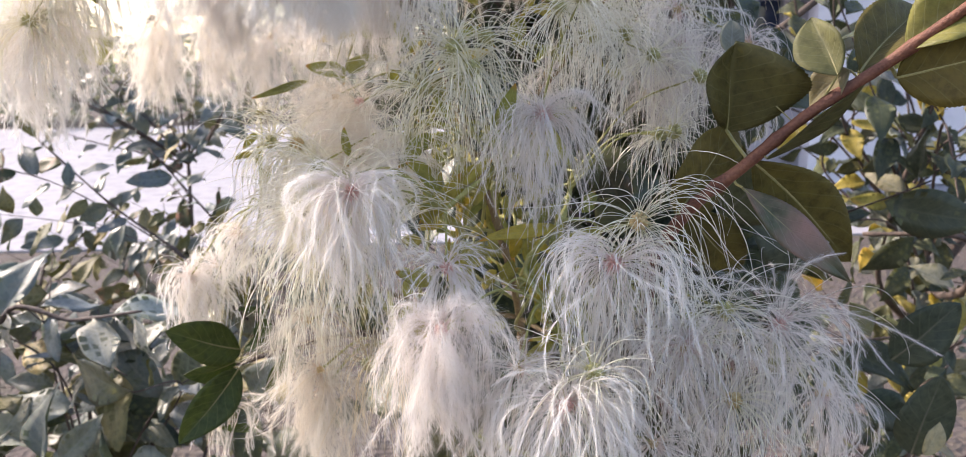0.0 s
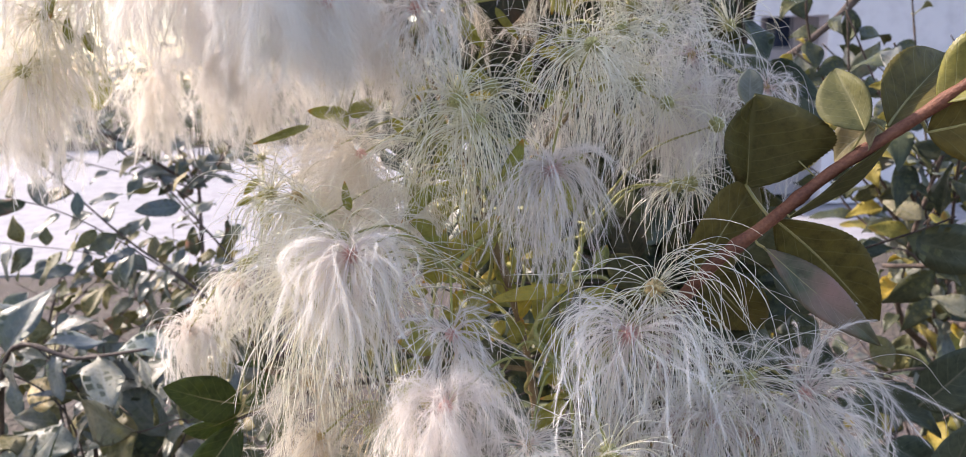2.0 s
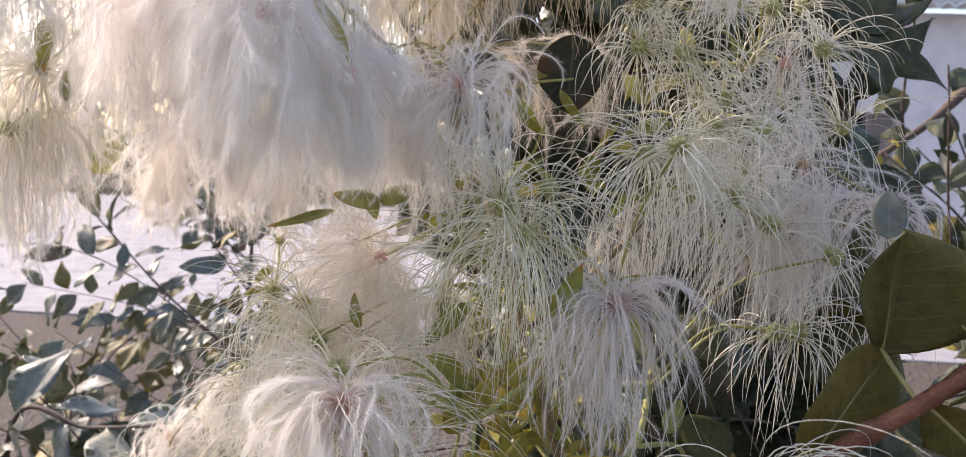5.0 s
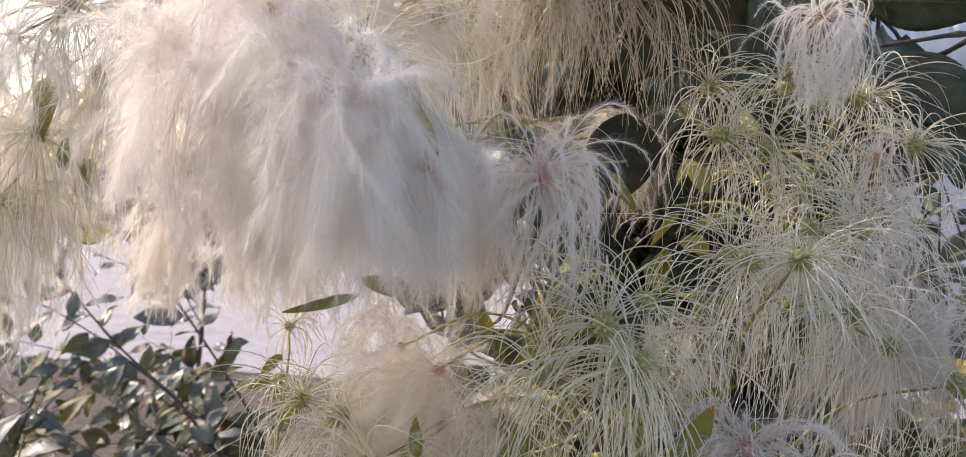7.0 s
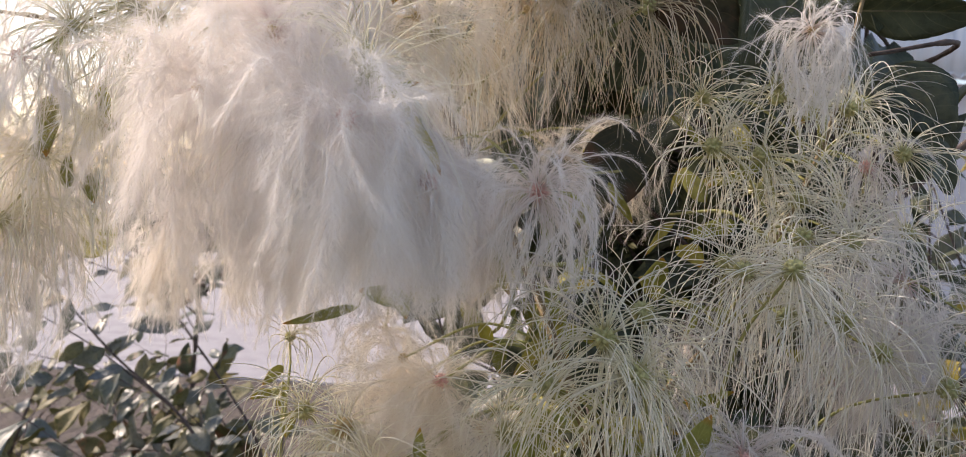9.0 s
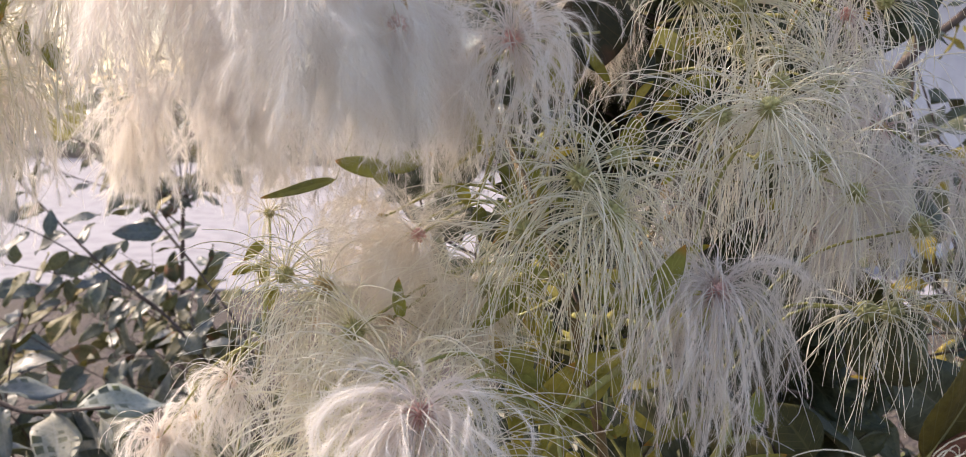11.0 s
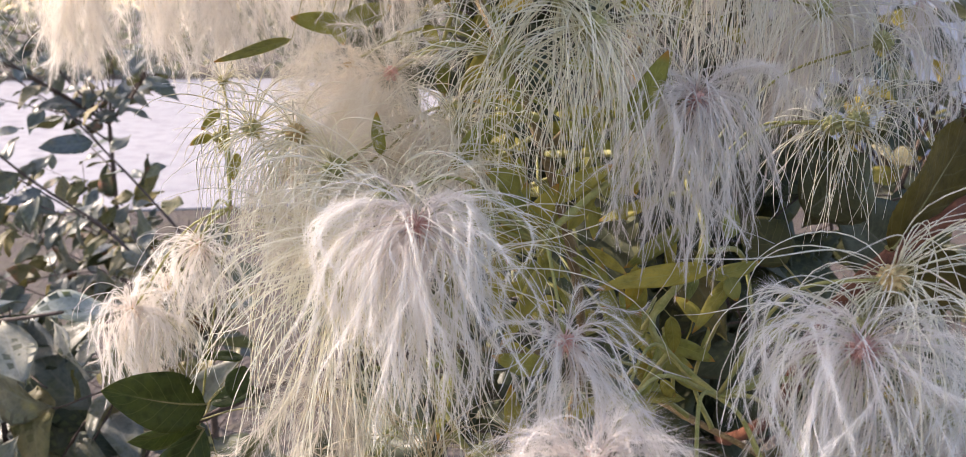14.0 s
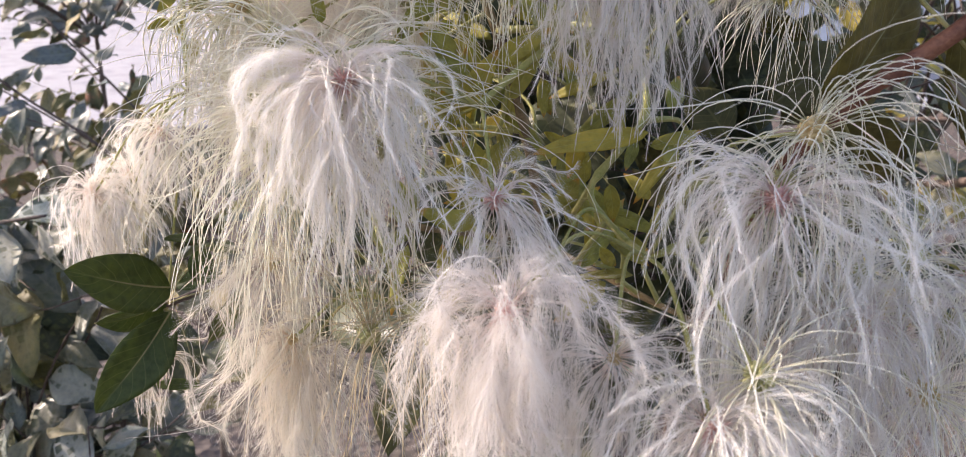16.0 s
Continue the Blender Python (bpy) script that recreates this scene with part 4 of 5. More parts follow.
twig_leaf((0.0858, 0.2580, 1.1606), (0.1215, 0.2480, 1.1300), 0.0140, face=(0.35, -0.8, 0.5), fold=0.35, bend=0.25, power=0.95, twist=-0.35, mats=(BRONZE_TOP, LEAF_BACK))
twig_leaf((0.0913, 0.2650, 1.1680), (0.1342, 0.2660, 1.1306), 0.0251, face=(-0.48, -0.85, 0.0), fold=0.35, bend=0.3, power=0.9, twist=0.3)
twig_leaf((0.0933, 0.2580, 1.1697), (0.1239, 0.2520, 1.1943), 0.0106, face=(0.3, -0.7, -0.7), fold=0.5, bend=0.1, power=0.9)
twig_leaf((0.0728, 0.2750, 1.1499), (0.0976, 0.2850, 1.1220), 0.0225, face=(-0.1, -0.95, -0.2), fold=0.4, bend=0.2, power=0.85)
twig_leaf((0.0552, 0.2950, 1.1384), (0.0469, 0.3000, 1.1507), 0.0137, face=(0.1, -1.0, 0.1), fold=0.2, bend=0.1)
twig_leaf((0.0890, 0.2850, 1.2030), (0.0900, 0.2900, 1.2150), 0.0090, face=(0.0, -0.9, 0.5), fold=0.3, power=0.6, mats=(SHEEN_TOP, SHEEN_BACK))

sprig_leaf((-0.1175, 0.3780, 1.0640), (-0.1385, 0.3520, 1.0800), 0.0215, face=(-0.1, -0.8, 0.5), fold=0.45, bend=0.3, power=0.72, twist=0.3)
sprig_leaf((-0.1190, 0.3780, 1.0540), (-0.1400, 0.3520, 1.0270), 0.0215, face=(0.55, -0.75, 0.3), fold=0.7, bend=0.25, power=0.75, twist=-0.3)
sprig_leaf((-0.1215, 0.3820, 1.0560), (-0.1420, 0.3700, 1.0500), 0.0150, face=(-0.3, -0.7, -0.4), fold=0.4, bend=0.3)
sprig_leaf((-0.1161, 0.3800, 1.0636), (-0.0995, 0.3750, 1.0726), 0.0087, face=(0.0, -0.6, 0.7), fold=0.3)
sprig_leaf((-0.0873, 0.3600, 1.0717), (-0.1030, 0.3650, 1.0430), 0.0112, face=(0.6, -0.7, 0.1), fold=0.4)
sprig_leaf((-0.1008, 0.3700, 1.0822), (-0.1061, 0.3680, 1.0700), 0.0093, face=(0.2, -0.9, 0.2), fold=0.4)
sprig_leaf((-0.1131, 0.3800, 1.0198), (-0.1316, 0.3800, 1.0230), 0.0047, face=(0.0, -0.8, 0.5), fold=0.2)
sprig_leaf((-0.1012, 0.3720, 1.0850), (-0.1096, 0.3600, 1.0918), 0.0059, face=(0.0, -0.5, 0.8), fold=0.2)

upper_leaf((-0.0117, 0.3700, 1.3257), (-0.0460, 0.3600, 1.3194), 0.0311, face=(0.1, -0.9, -0.4), fold=0.25, bend=0.3)
upper_leaf((0.0100, 0.3750, 1.3183), (0.0405, 0.3600, 1.2926), 0.0254, face=(-0.1, -0.9, -0.3), fold=0.3, bend=0.2, rusty=True)
upper_leaf((0.0444, 0.3700, 1.3312), (0.0451, 0.3600, 1.2803), 0.0246, face=(0.5, -0.8, 0.1), fold=0.8, bend=0.2)
upper_leaf((0.0831, 0.4100, 1.3352), (0.0792, 0.4000, 1.3117), 0.0216, face=(0.1, -0.9, -0.2), fold=0.3)
upper_leaf((0.0989, 0.4200, 1.3415), (0.1195, 0.4000, 1.3278), 0.0242, face=(0.1, -0.9, -0.3), fold=0.3, bend=0.2)
upper_leaf((0.1003, 0.4200, 1.3175), (0.1299, 0.3900, 1.3084), 0.0211, face=(0.0, -0.8, -0.5), fold=0.5, bend=0.4)
upper_leaf((0.1097, 0.4200, 1.3205), (0.1082, 0.4100, 1.3088), 0.0070, face=(0.2, -0.9, 0.2), fold=0.3)
upper_leaf((0.1181, 0.4200, 1.2970), (0.1292, 0.4000, 1.2723), 0.0293, face=(0.0, -0.9, -0.2), fold=0.3, bend=0.2)
upper_leaf((-0.1240, 0.3250, 1.3090), (-0.1065, 0.3180, 1.2890), 0.0180, face=(0.1, -0.9, -0.2), fold=0.4, bend=0.2, rusty=True, power=1.0)
upper_leaf((-0.2148, 0.4000, 1.3206), (-0.1979, 0.3900, 1.3074), 0.0131, face=(0.3, -0.8, 0.3), fold=0.4)
upper_leaf((-0.1583, 0.4000, 1.3012), (-0.1562, 0.3900, 1.3122), 0.0073, face=(0.3, -0.8, 0.3), fold=0.4)
upper_leaf((-0.0822, 0.4200, 1.3157), (-0.0906, 0.4100, 1.3197), 0.0111, face=(0.2, -0.9, 0.2), fold=0.3)
upper_leaf((0.0139, 0.4140, 1.2681), (0.0137, 0.4080, 1.2365), 0.0279, face=(0.05, -1.0, 0.0), fold=0.15, bend=0.1, rusty=True)
upper_leaf((-0.0225, 0.4300, 1.2621), (-0.0265, 0.4300, 1.2469), 0.0174, face=(0.1, -0.9, 0.2), fold=0.2)
upper_leaf((0.0235, 0.4200, 1.2837), (0.0314, 0.4100, 1.2736), 0.0195, face=(0.1, -0.8, 0.5), fold=0.2)
upper_leaf((0.0426, 0.4200, 1.3042), (0.0600, 0.4100, 1.2964), 0.0150, face=(0.1, -0.8, 0.5), fold=0.2)
upper_leaf((0.1200, 0.4000, 1.2683), (0.1353, 0.4000, 1.2488), 0.0155, face=(0.3, -0.9, 0.1), fold=0.4)
upper_leaf((0.1098, 0.4200, 1.2894), (0.1296, 0.4000, 1.2620), 0.0344, face=(-0.2, -0.9, 0.0), fold=0.3, bend=0.2)
upper_leaf((0.0523, 0.4000, 1.1547), (0.0792, 0.3800, 1.1419), 0.0275, face=(0.0, -0.7, 0.6), fold=0.2)
upper_leaf((0.0628, 0.3400, 1.1379), (0.0550, 0.3350, 1.1561), 0.0159, face=(0.1, -0.9, 0.2), fold=0.2, rusty=True)
upper_leaf((0.0338, 0.4000, 1.1972), (0.0399, 0.4000, 1.1733), 0.0215, face=(0.1, -0.9, 0.2), fold=0.2)
upper_leaf((0.0556, 0.3450, 1.1978), (0.0623, 0.3450, 1.2073), 0.0100, face=(0.1, -0.9, 0.2), fold=0.2)
upper_leaf((0.1377, 0.4400, 1.1138), (0.1604, 0.4300, 1.1391), 0.0393, face=(0.1, -0.9, 0.2), fold=0.3, bend=0.2)
upper_leaf((0.1962, 0.4500, 1.0854), (0.1597, 0.4400, 1.1147), 0.0389, face=(-0.1, -0.9, 0.2), fold=0.3, bend=0.2)

DRY_TOP = leaf_material("dry_leaf", (0.40, 0.31, 0.18), (0.58, 0.49, 0.33), (0.6, 0.52, 0.36), 0.3, 0.7, (0.30, 0.18, 0.08), 0.5)
place_leaf(host, (0.2430, 0.4000, 0.9860), (0.2520, 0.4000, 1.0030), 0.0130, face=(0.2, -0.9, 0.3), fold=0.5, bend=0.3, mats=(DRY_TOP, DRY_TOP), label="dry pale leaf")
upper_leaf((0.2540, 0.4300, 0.9700), (0.2610, 0.4200, 1.0190), 0.0330, face=(-0.1, -0.9, 0.3), fold=0.3, bend=0.2)
upper_leaf((0.2420, 0.4400, 1.0250), (0.2720, 0.4250, 1.0600), 0.0300, face=(0.1, -0.8, 0.5), fold=0.4, bend=0.2)
upper_leaf((0.2300, 0.4450, 1.0000), (0.2600, 0.4400, 0.9820), 0.0260, face=(0.1, -0.8, 0.5), fold=0.4, bend=0.2)

LEAFLETS = [leaf_mesh("leaflet", ln, w, 0.35, 0.25, 9, 2, (CLEM_TOP, CLEM_BACK), 0.0, 0.72, seed=90 + i) for i, (ln, w) in enumerate(((0.026, 0.0058), (0.020, 0.0066), (0.030, 0.0062), (0.016, 0.0062)))]
rv = np.random.default_rng(31)


def vine_sprays(box, count):
    """Short side shoots of the vine with leaflets."""
    for i in range(count):
        tip = np.array([rv.uniform(*box[0]), rv.uniform(*box[1]), rv.uniform(*box[2])])
        k = np.array(nearest(STEMS_AT, tip))
        pts = [tuple(k), tuple((k + tip) / 2 + 0.006 * rv.normal(size=3)), tuple(tip)]
        part_of("stem", tube_mesh("stem", pts, 0.0009, 0.0005, STALK_GREEN, 14, 5, 0.0, VINE_AT), vine)
        leaves_along(vine, curve_through(pts, 20), LEAFLETS, rv, 0.011, 0.25, (0, -1.0, 0.4), 1.0, 0.8, 0.1, name="leaflet")


vine_sprays(((-0.035, 0.045), (0.318, 0.37), (1.07, 1.18)), 20)
vine_sprays(((-0.06, 0.03), (0.36, 0.42), (1.15, 1.23)), 12)
vine_sprays(((-0.035, 0.02), (0.34, 0.42), (1.11, 1.17)), 10)
vine_sprays(((0.005, 0.05), (0.292, 0.315), (1.09, 1.15)), 6)
vine_sprays(((-0.06, 0.06), (0.40, 0.45), (1.22, 1.27)), 3)

leaflet((0.0084, 0.2800, 1.1762), (0.0121, 0.2730, 1.1944), 0.0064, face=(-0.3, -1.0, 0.1), fold=0.3, bend=0.1)
leaflet((0.0279, 0.2760, 1.1449), (0.0007, 0.2730, 1.1413), 0.0054, face=(0.1, -0.8, 0.5), fold=0.3, bend=0.15)
leaflet((-0.0146, 0.2550, 1.1318), (-0.0247, 0.2460, 1.1371), 0.0048, face=(0.1, -1.0, 0.2), fold=0.2, bend=0.3)
leaflet((-0.0161, 0.2870, 1.1621), (-0.0236, 0.2810, 1.1677), 0.0052, face=(0.1, -0.9, 0.3), fold=0.3, bend=0.2)
leaflet((-0.0158, 0.2950, 1.1459), (-0.0063, 0.2900, 1.1615), 0.0068, face=(-0.3, -0.9, 0.3), fold=0.3, bend=0.2)
leaflet((-0.0064, 0.2950, 1.1573), (0.0048, 0.2850, 1.1686), 0.0058, face=(-0.3, -0.9, 0.3), fold=0.4, bend=0.1)
leaflet((-0.0171, 0.2950, 1.1424), (-0.0189, 0.2930, 1.1522), 0.0073, face=(0.3, -0.9, 0.3), fold=0.3)
leaflet((-0.0192, 0.3000, 1.1568), (-0.0112, 0.2950, 1.1482), 0.0069, face=(0.1, -0.9, 0.3), fold=0.3)
leaflet((0.0087, 0.2850, 1.1233), (0.0130, 0.2800, 1.1315), 0.0058, face=(0.1, -0.9, 0.3), fold=0.3)
leaflet((-0.0136, 0.2900, 1.1570), (-0.0211, 0.2850, 1.1644), 0.0038, face=(0.1, -0.9, 0.3), fold=0.3)
leaflet((-0.0153, 0.2970, 1.1467), (-0.0119, 0.2930, 1.1616), 0.0046, face=(0.2, -0.9, 0.2), fold=0.2)
leaflet((-0.0015, 0.3000, 1.1483), (0.0069, 0.2960, 1.1635), 0.0044, face=(-0.2, -0.9, 0.2), fold=0.3)
leaflet((0.0142, 0.2900, 1.1413), (0.0133, 0.2900, 1.1291), 0.0053, face=(0.2, -0.9, 0.1), fold=0.3)
leaflet((0.0219, 0.2850, 1.1293), (0.0234, 0.2850, 1.1185), 0.0041, face=(-0.2, -0.9, 0.1), fold=0.3)
leaflet((0.0360, 0.2850, 1.1393), (0.0376, 0.2820, 1.1340), 0.0044, face=(-0.2, -0.9, 0.1), fold=0.3)
leaflet((0.0334, 0.2900, 1.1375), (0.0458, 0.2880, 1.1420), 0.0042, face=(0.0, -0.8, 0.4), fold=0.3)
leaflet((0.0293, 0.2900, 1.1393), (0.0264, 0.2850, 1.1332), 0.0032, face=(0.0, -0.8, 0.4), fold=0.3)
leaflet((-0.0097, 0.2700, 1.1141), (-0.0115, 0.2650, 1.1102), 0.0044, face=(0.1, -0.9, 0.1), fold=0.2)
leaflet((-0.0194, 0.2620, 1.1090), (-0.0209, 0.2580, 1.1247), 0.0047, face=(0.1, -0.9, 0.1), fold=0.2)
leaflet((-0.0826, 0.4120, 1.1924), (-0.1097, 0.4050, 1.1871), 0.0048, face=(0.0, -0.8, 0.5), fold=0.4, bend=0.25)
leaflet((-0.0628, 0.4050, 1.1965), (-0.0802, 0.4000, 1.2016), 0.0081, face=(0.0, -0.9, 0.3), fold=0.3, bend=0.2)
leaflet((-0.0627, 0.4050, 1.1983), (-0.0462, 0.4000, 1.2039), 0.0087, face=(0.1, -0.9, 0.4), fold=0.3, bend=0.2)
leaflet((-0.0671, 0.4050, 1.2004), (-0.0623, 0.4000, 1.1916), 0.0062, face=(0.1, -0.9, 0.4), fold=0.3)
leaflet((-0.0600, 0.2960, 1.2600), (-0.0460, 0.2800, 1.2430), 0.0042, face=(0.5, -0.8, 0.2), fold=0.4, bend=0.1)
leaflet((-0.0680, 0.2940, 1.2570), (-0.0540, 0.2840, 1.2630), 0.0038, face=(0.1, -0.8, 0.4), fold=0.4)
leaflet((-0.0767, 0.3600, 1.3028), (-0.0691, 0.3500, 1.3082), 0.0079, face=(0.1, -0.9, 0.2), fold=0.3)
leaflet((-0.0675, 0.3600, 1.2975), (-0.0716, 0.3500, 1.3033), 0.0063, face=(0.1, -0.9, 0.2), fold=0.3)
leaflet((-0.1748, 0.3600, 1.2612), (-0.1699, 0.3500, 1.2434), 0.0074, face=(0.2, -0.9, 0.2), fold=0.4)
leaflet((-0.1594, 0.3600, 1.2661), (-0.1550, 0.3550, 1.2523), 0.0047, face=(0.4, -0.8, 0.2), fold=0.4)
leaflet((-0.1718, 0.3600, 1.2732), (-0.1707, 0.3550, 1.2801), 0.0048, face=(0.4, -0.8, 0.2), fold=0.4)
leaflet((-0.1646, 0.3650, 1.2365), (-0.1596, 0.3600, 1.2290), 0.0052, face=(0.2, -0.9, 0.2), fold=0.3)
leaflet((-0.1713, 0.3650, 1.2321), (-0.1684, 0.3600, 1.2421), 0.0044, face=(0.2, -0.9, 0.2), fold=0.3)
leaflet((0.0187, 0.3700, 1.2106), (0.0208, 0.3600, 1.2198), 0.0081, face=(0.1, -0.9, 0.2), fold=0.3)
leaflet((0.0288, 0.3700, 1.2253), (0.0323, 0.3600, 1.2205), 0.0082, face=(0.1, -0.9, 0.2), fold=0.3)
leaflet((0.0696, 0.3700, 1.2782), (0.0631, 0.3600, 1.2670), 0.0052, face=(0.1, -0.9, 0.2), fold=0.3)
leaflet((0.0546, 0.3500, 1.2009), (0.0652, 0.3500, 1.1925), 0.0053, face=(0.1, -0.9, 0.2), fold=0.3)
leaflet((-0.0356, 0.3500, 1.1984), (-0.0314, 0.3500, 1.1913), 0.0042, face=(0.1, -0.9, 0.2), fold=0.3)
leaflet((-0.0442, 0.3600, 1.2115), (-0.0472, 0.3500, 1.2198), 0.0050, face=(0.1, -0.9, 0.2), fold=0.3)
leaflet((-0.1958, 0.4500, 1.2054), (-0.2153, 0.4400, 1.2216), 0.0225, face=(0.3, -0.8, 0.4), fold=0.3)
leaflet((-0.0487, 0.3100, 1.1670), (-0.0492, 0.3050, 1.1776), 0.0035, face=(0.1, -0.9, 0.2), fold=0.3)
leaflet((-0.0795, 0.3600, 1.1338), (-0.0926, 0.3600, 1.1371), 0.0021, face=(0.1, -0.9, 0.2), fold=0.3)

leaflet((-0.1120, 0.4200, 1.1660), (-0.1190, 0.4150, 1.1600), 0.0045, face=(0.1, -0.9, 0.3), fold=0.3)
leaflet((-0.1110, 0.4200, 1.1600), (-0.1130, 0.4150, 1.1500), 0.0042, face=(-0.2, -0.9, 0.3), fold=0.3)
leaflet((-0.1160, 0.4200, 1.1560), (-0.1230, 0.4150, 1.1540), 0.0040, face=(0.1, -0.8, 0.5), fold=0.3)
leaflet((-0.1060, 0.4150, 1.1500), (-0.1080, 0.4100, 1.1410), 0.0044, face=(0.2, -0.9, 0.2), fold=0.3)

leaflet((-0.0640, 0.3300, 1.3080), (-0.0640, 0.3280, 1.2890), 0.0085, face=(0.3, -0.9, 0.1), fold=0.4)

# ---- the seed heads ----
fluffy_head((-0.0408, 0.2600, 1.1613), 0.044, 190, lean=(0.0, -0.95, 0.25), soft=False, rosy=True, bend=1.0)
fluffy_head((0.0231, 0.2810, 1.1830), 0.044, 150, lean=(0.12, -0.92, 0.25), tint=1, soft=False, rosy=True, bend=0.95)
fluffy_head((-0.0105, 0.2575, 1.1358), 0.028, 85, lean=(0.0, -0.95, 0.25), droop=0.68, rosy=True, soft=False)
fluffy_head((-0.0118, 0.2270, 1.1252), 0.0445, 96, lean=(0.0, -0.9, 0.25), rosy=True, tint=1, bend=0.75)
fluffy_head((0.0400, 0.2340, 1.1425), 0.052, 125, lean=(0.0, -0.75, 0.5), rosy=True, soft=False)
fluffy_head((0.0975, 0.2500, 1.1165), 0.054, 100, lean=(0.75, -0.6, 0.3), tint=1, rosy=True, soft=False, bend=1.7)
fluffy_head((0.0241, 0.2160, 1.1062), 0.050, 85, lean=(-0.1, -0.7, 0.55), soft=False)
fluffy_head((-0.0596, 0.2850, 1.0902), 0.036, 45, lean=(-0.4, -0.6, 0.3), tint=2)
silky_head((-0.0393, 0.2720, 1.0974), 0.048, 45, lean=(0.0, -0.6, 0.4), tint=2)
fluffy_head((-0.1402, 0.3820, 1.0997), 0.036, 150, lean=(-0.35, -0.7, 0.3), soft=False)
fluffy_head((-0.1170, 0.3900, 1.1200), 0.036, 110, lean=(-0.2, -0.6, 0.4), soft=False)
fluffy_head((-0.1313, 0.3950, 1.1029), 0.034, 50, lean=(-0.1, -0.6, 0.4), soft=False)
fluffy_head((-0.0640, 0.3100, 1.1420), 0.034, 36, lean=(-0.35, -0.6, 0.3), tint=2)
silky_head((0.0572, 0.3120, 1.2107), 0.044, 73, lean=(0.1, -0.8, 0.4), tint=1)
fluffy_head((0.0843, 0.3350, 1.2060), 0.040, 55, lean=(0.2, -0.7, 0.5), tint=1, soft=False)
fluffy_head((0.1154, 0.3450, 1.2068), 0.052, 70, lean=(0.3, -0.6, 0.5), tint=1, soft=False)
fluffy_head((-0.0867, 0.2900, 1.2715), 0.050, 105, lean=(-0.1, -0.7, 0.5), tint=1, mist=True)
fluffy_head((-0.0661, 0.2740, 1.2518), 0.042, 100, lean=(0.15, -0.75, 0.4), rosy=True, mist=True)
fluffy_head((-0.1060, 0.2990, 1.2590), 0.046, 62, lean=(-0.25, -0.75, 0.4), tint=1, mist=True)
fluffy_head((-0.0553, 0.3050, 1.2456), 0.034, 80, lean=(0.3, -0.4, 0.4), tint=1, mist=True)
fluffy_head((-0.0225, 0.3230, 1.2392), 0.042, 140, lean=(0.40, -0.7, 0.35), rosy=True, soft=False)
fluffy_head((-0.0414, 0.3300, 1.2355), 0.028, 60, lean=(0.0, -0.6, 0.5), tint=1, mist=True)
fluffy_head((-0.0580, 0.3440, 1.1880), 0.030, 30, lean=(-0.3, -0.6, 0.5), tint=2, mist=True)
fluffy_head((-0.0456, 0.3250, 1.1863), 0.032, 42, lean=(0.2, -0.8, 0.2), tint=2, rosy=True, droop=0.5)
fluffy_head((-0.0925, 0.3300, 1.2321), 0.028, 60, lean=(-0.2, -0.6, 0.4), tint=1, mist=True)
fluffy_head((-0.1559, 0.4150, 1.2213), 0.046, 85, lean=(-0.2, -0.6, 0.5))
fluffy_head((-0.1314, 0.4250, 1.2243), 0.048, 80, lean=(0.0, -0.6, 0.5))
fluffy_head((-0.1032, 0.4280, 1.2147), 0.046, 80, lean=(0.0, -0.6, 0.5))
fluffy_head((-0.1941, 0.3800, 1.2158), 0.058, 90, lean=(-0.1, -0.5, 0.4))
fluffy_head((-0.2107, 0.3850, 1.2197), 0.058, 80, lean=(-0.3, -0.5, 0.5))
fluffy_head((-0.1734, 0.3400, 1.2697), 0.040, 45, lean=(0.0, -0.8, 0.3), rosy=True, droop=0.7)
fluffy_head((-0.1913, 0.3600, 1.2956), 0.050, 45, lean=(0.0, -0.6, 0.4))
fluffy_head((-0.1545, 0.3700, 1.3005), 0.050, 26, lean=(0.0, -0.6, 0.4))
fluffy_head((0.0560, 0.3440, 1.2910), 0.033, 100, lean=(-0.05, -0.85, 0.3), soft=False, bend=1.05)
fluffy_head((0.0831, 0.3620, 1.2538), 0.036, 50, lean=(0.1, -0.7, 0.4), tint=1, rosy=True, soft=False)
fluffy_head((0.0813, 0.3300, 1.2200), 0.048, 70, lean=(0.2, -0.6, 0.5), tint=1, soft=False)
silky_head((0.0125, 0.3700, 1.3020), 0.046, 85, lean=(-0.1, -0.75, 0.3), tint=2)
silky_head((-0.0330, 0.4000, 1.3139), 0.054, 90, lean=(-0.2, -0.6, 0.5), tint=2)
fluffy_head((-0.0777, 0.3300, 1.3156), 0.052, 60, lean=(0.1, -0.6, 0.5), tint=1, mist=True)
fluffy_head((-0.1749, 0.3700, 1.3259), 0.052, 45, lean=(0.0, -0.6, 0.5))
fluffy_head((-0.0603, 0.2900, 1.0801), 0.048, 36, lean=(-0.3, -0.5, 0.5), tint=2)
fluffy_head((0.0234, 0.2120, 1.1073), 0.045, 70, lean=(0.0, -0.8, 0.4), rosy=True, soft=False)
fluffy_head((0.0626, 0.2350, 1.1150), 0.050, 70, lean=(0.3, -0.7, 0.4), tint=1, soft=False)
fluffy_head((-0.1267, 0.3850, 1.0308), 0.035, 35, lean=(0.0, -0.4, 0.2), tint=2, soft=False)
fluffy_head((-0.0600, 0.3500, 1.1750), 0.034, 40, lean=(-0.2, -0.6, 0.4), tint=2, mist=True)
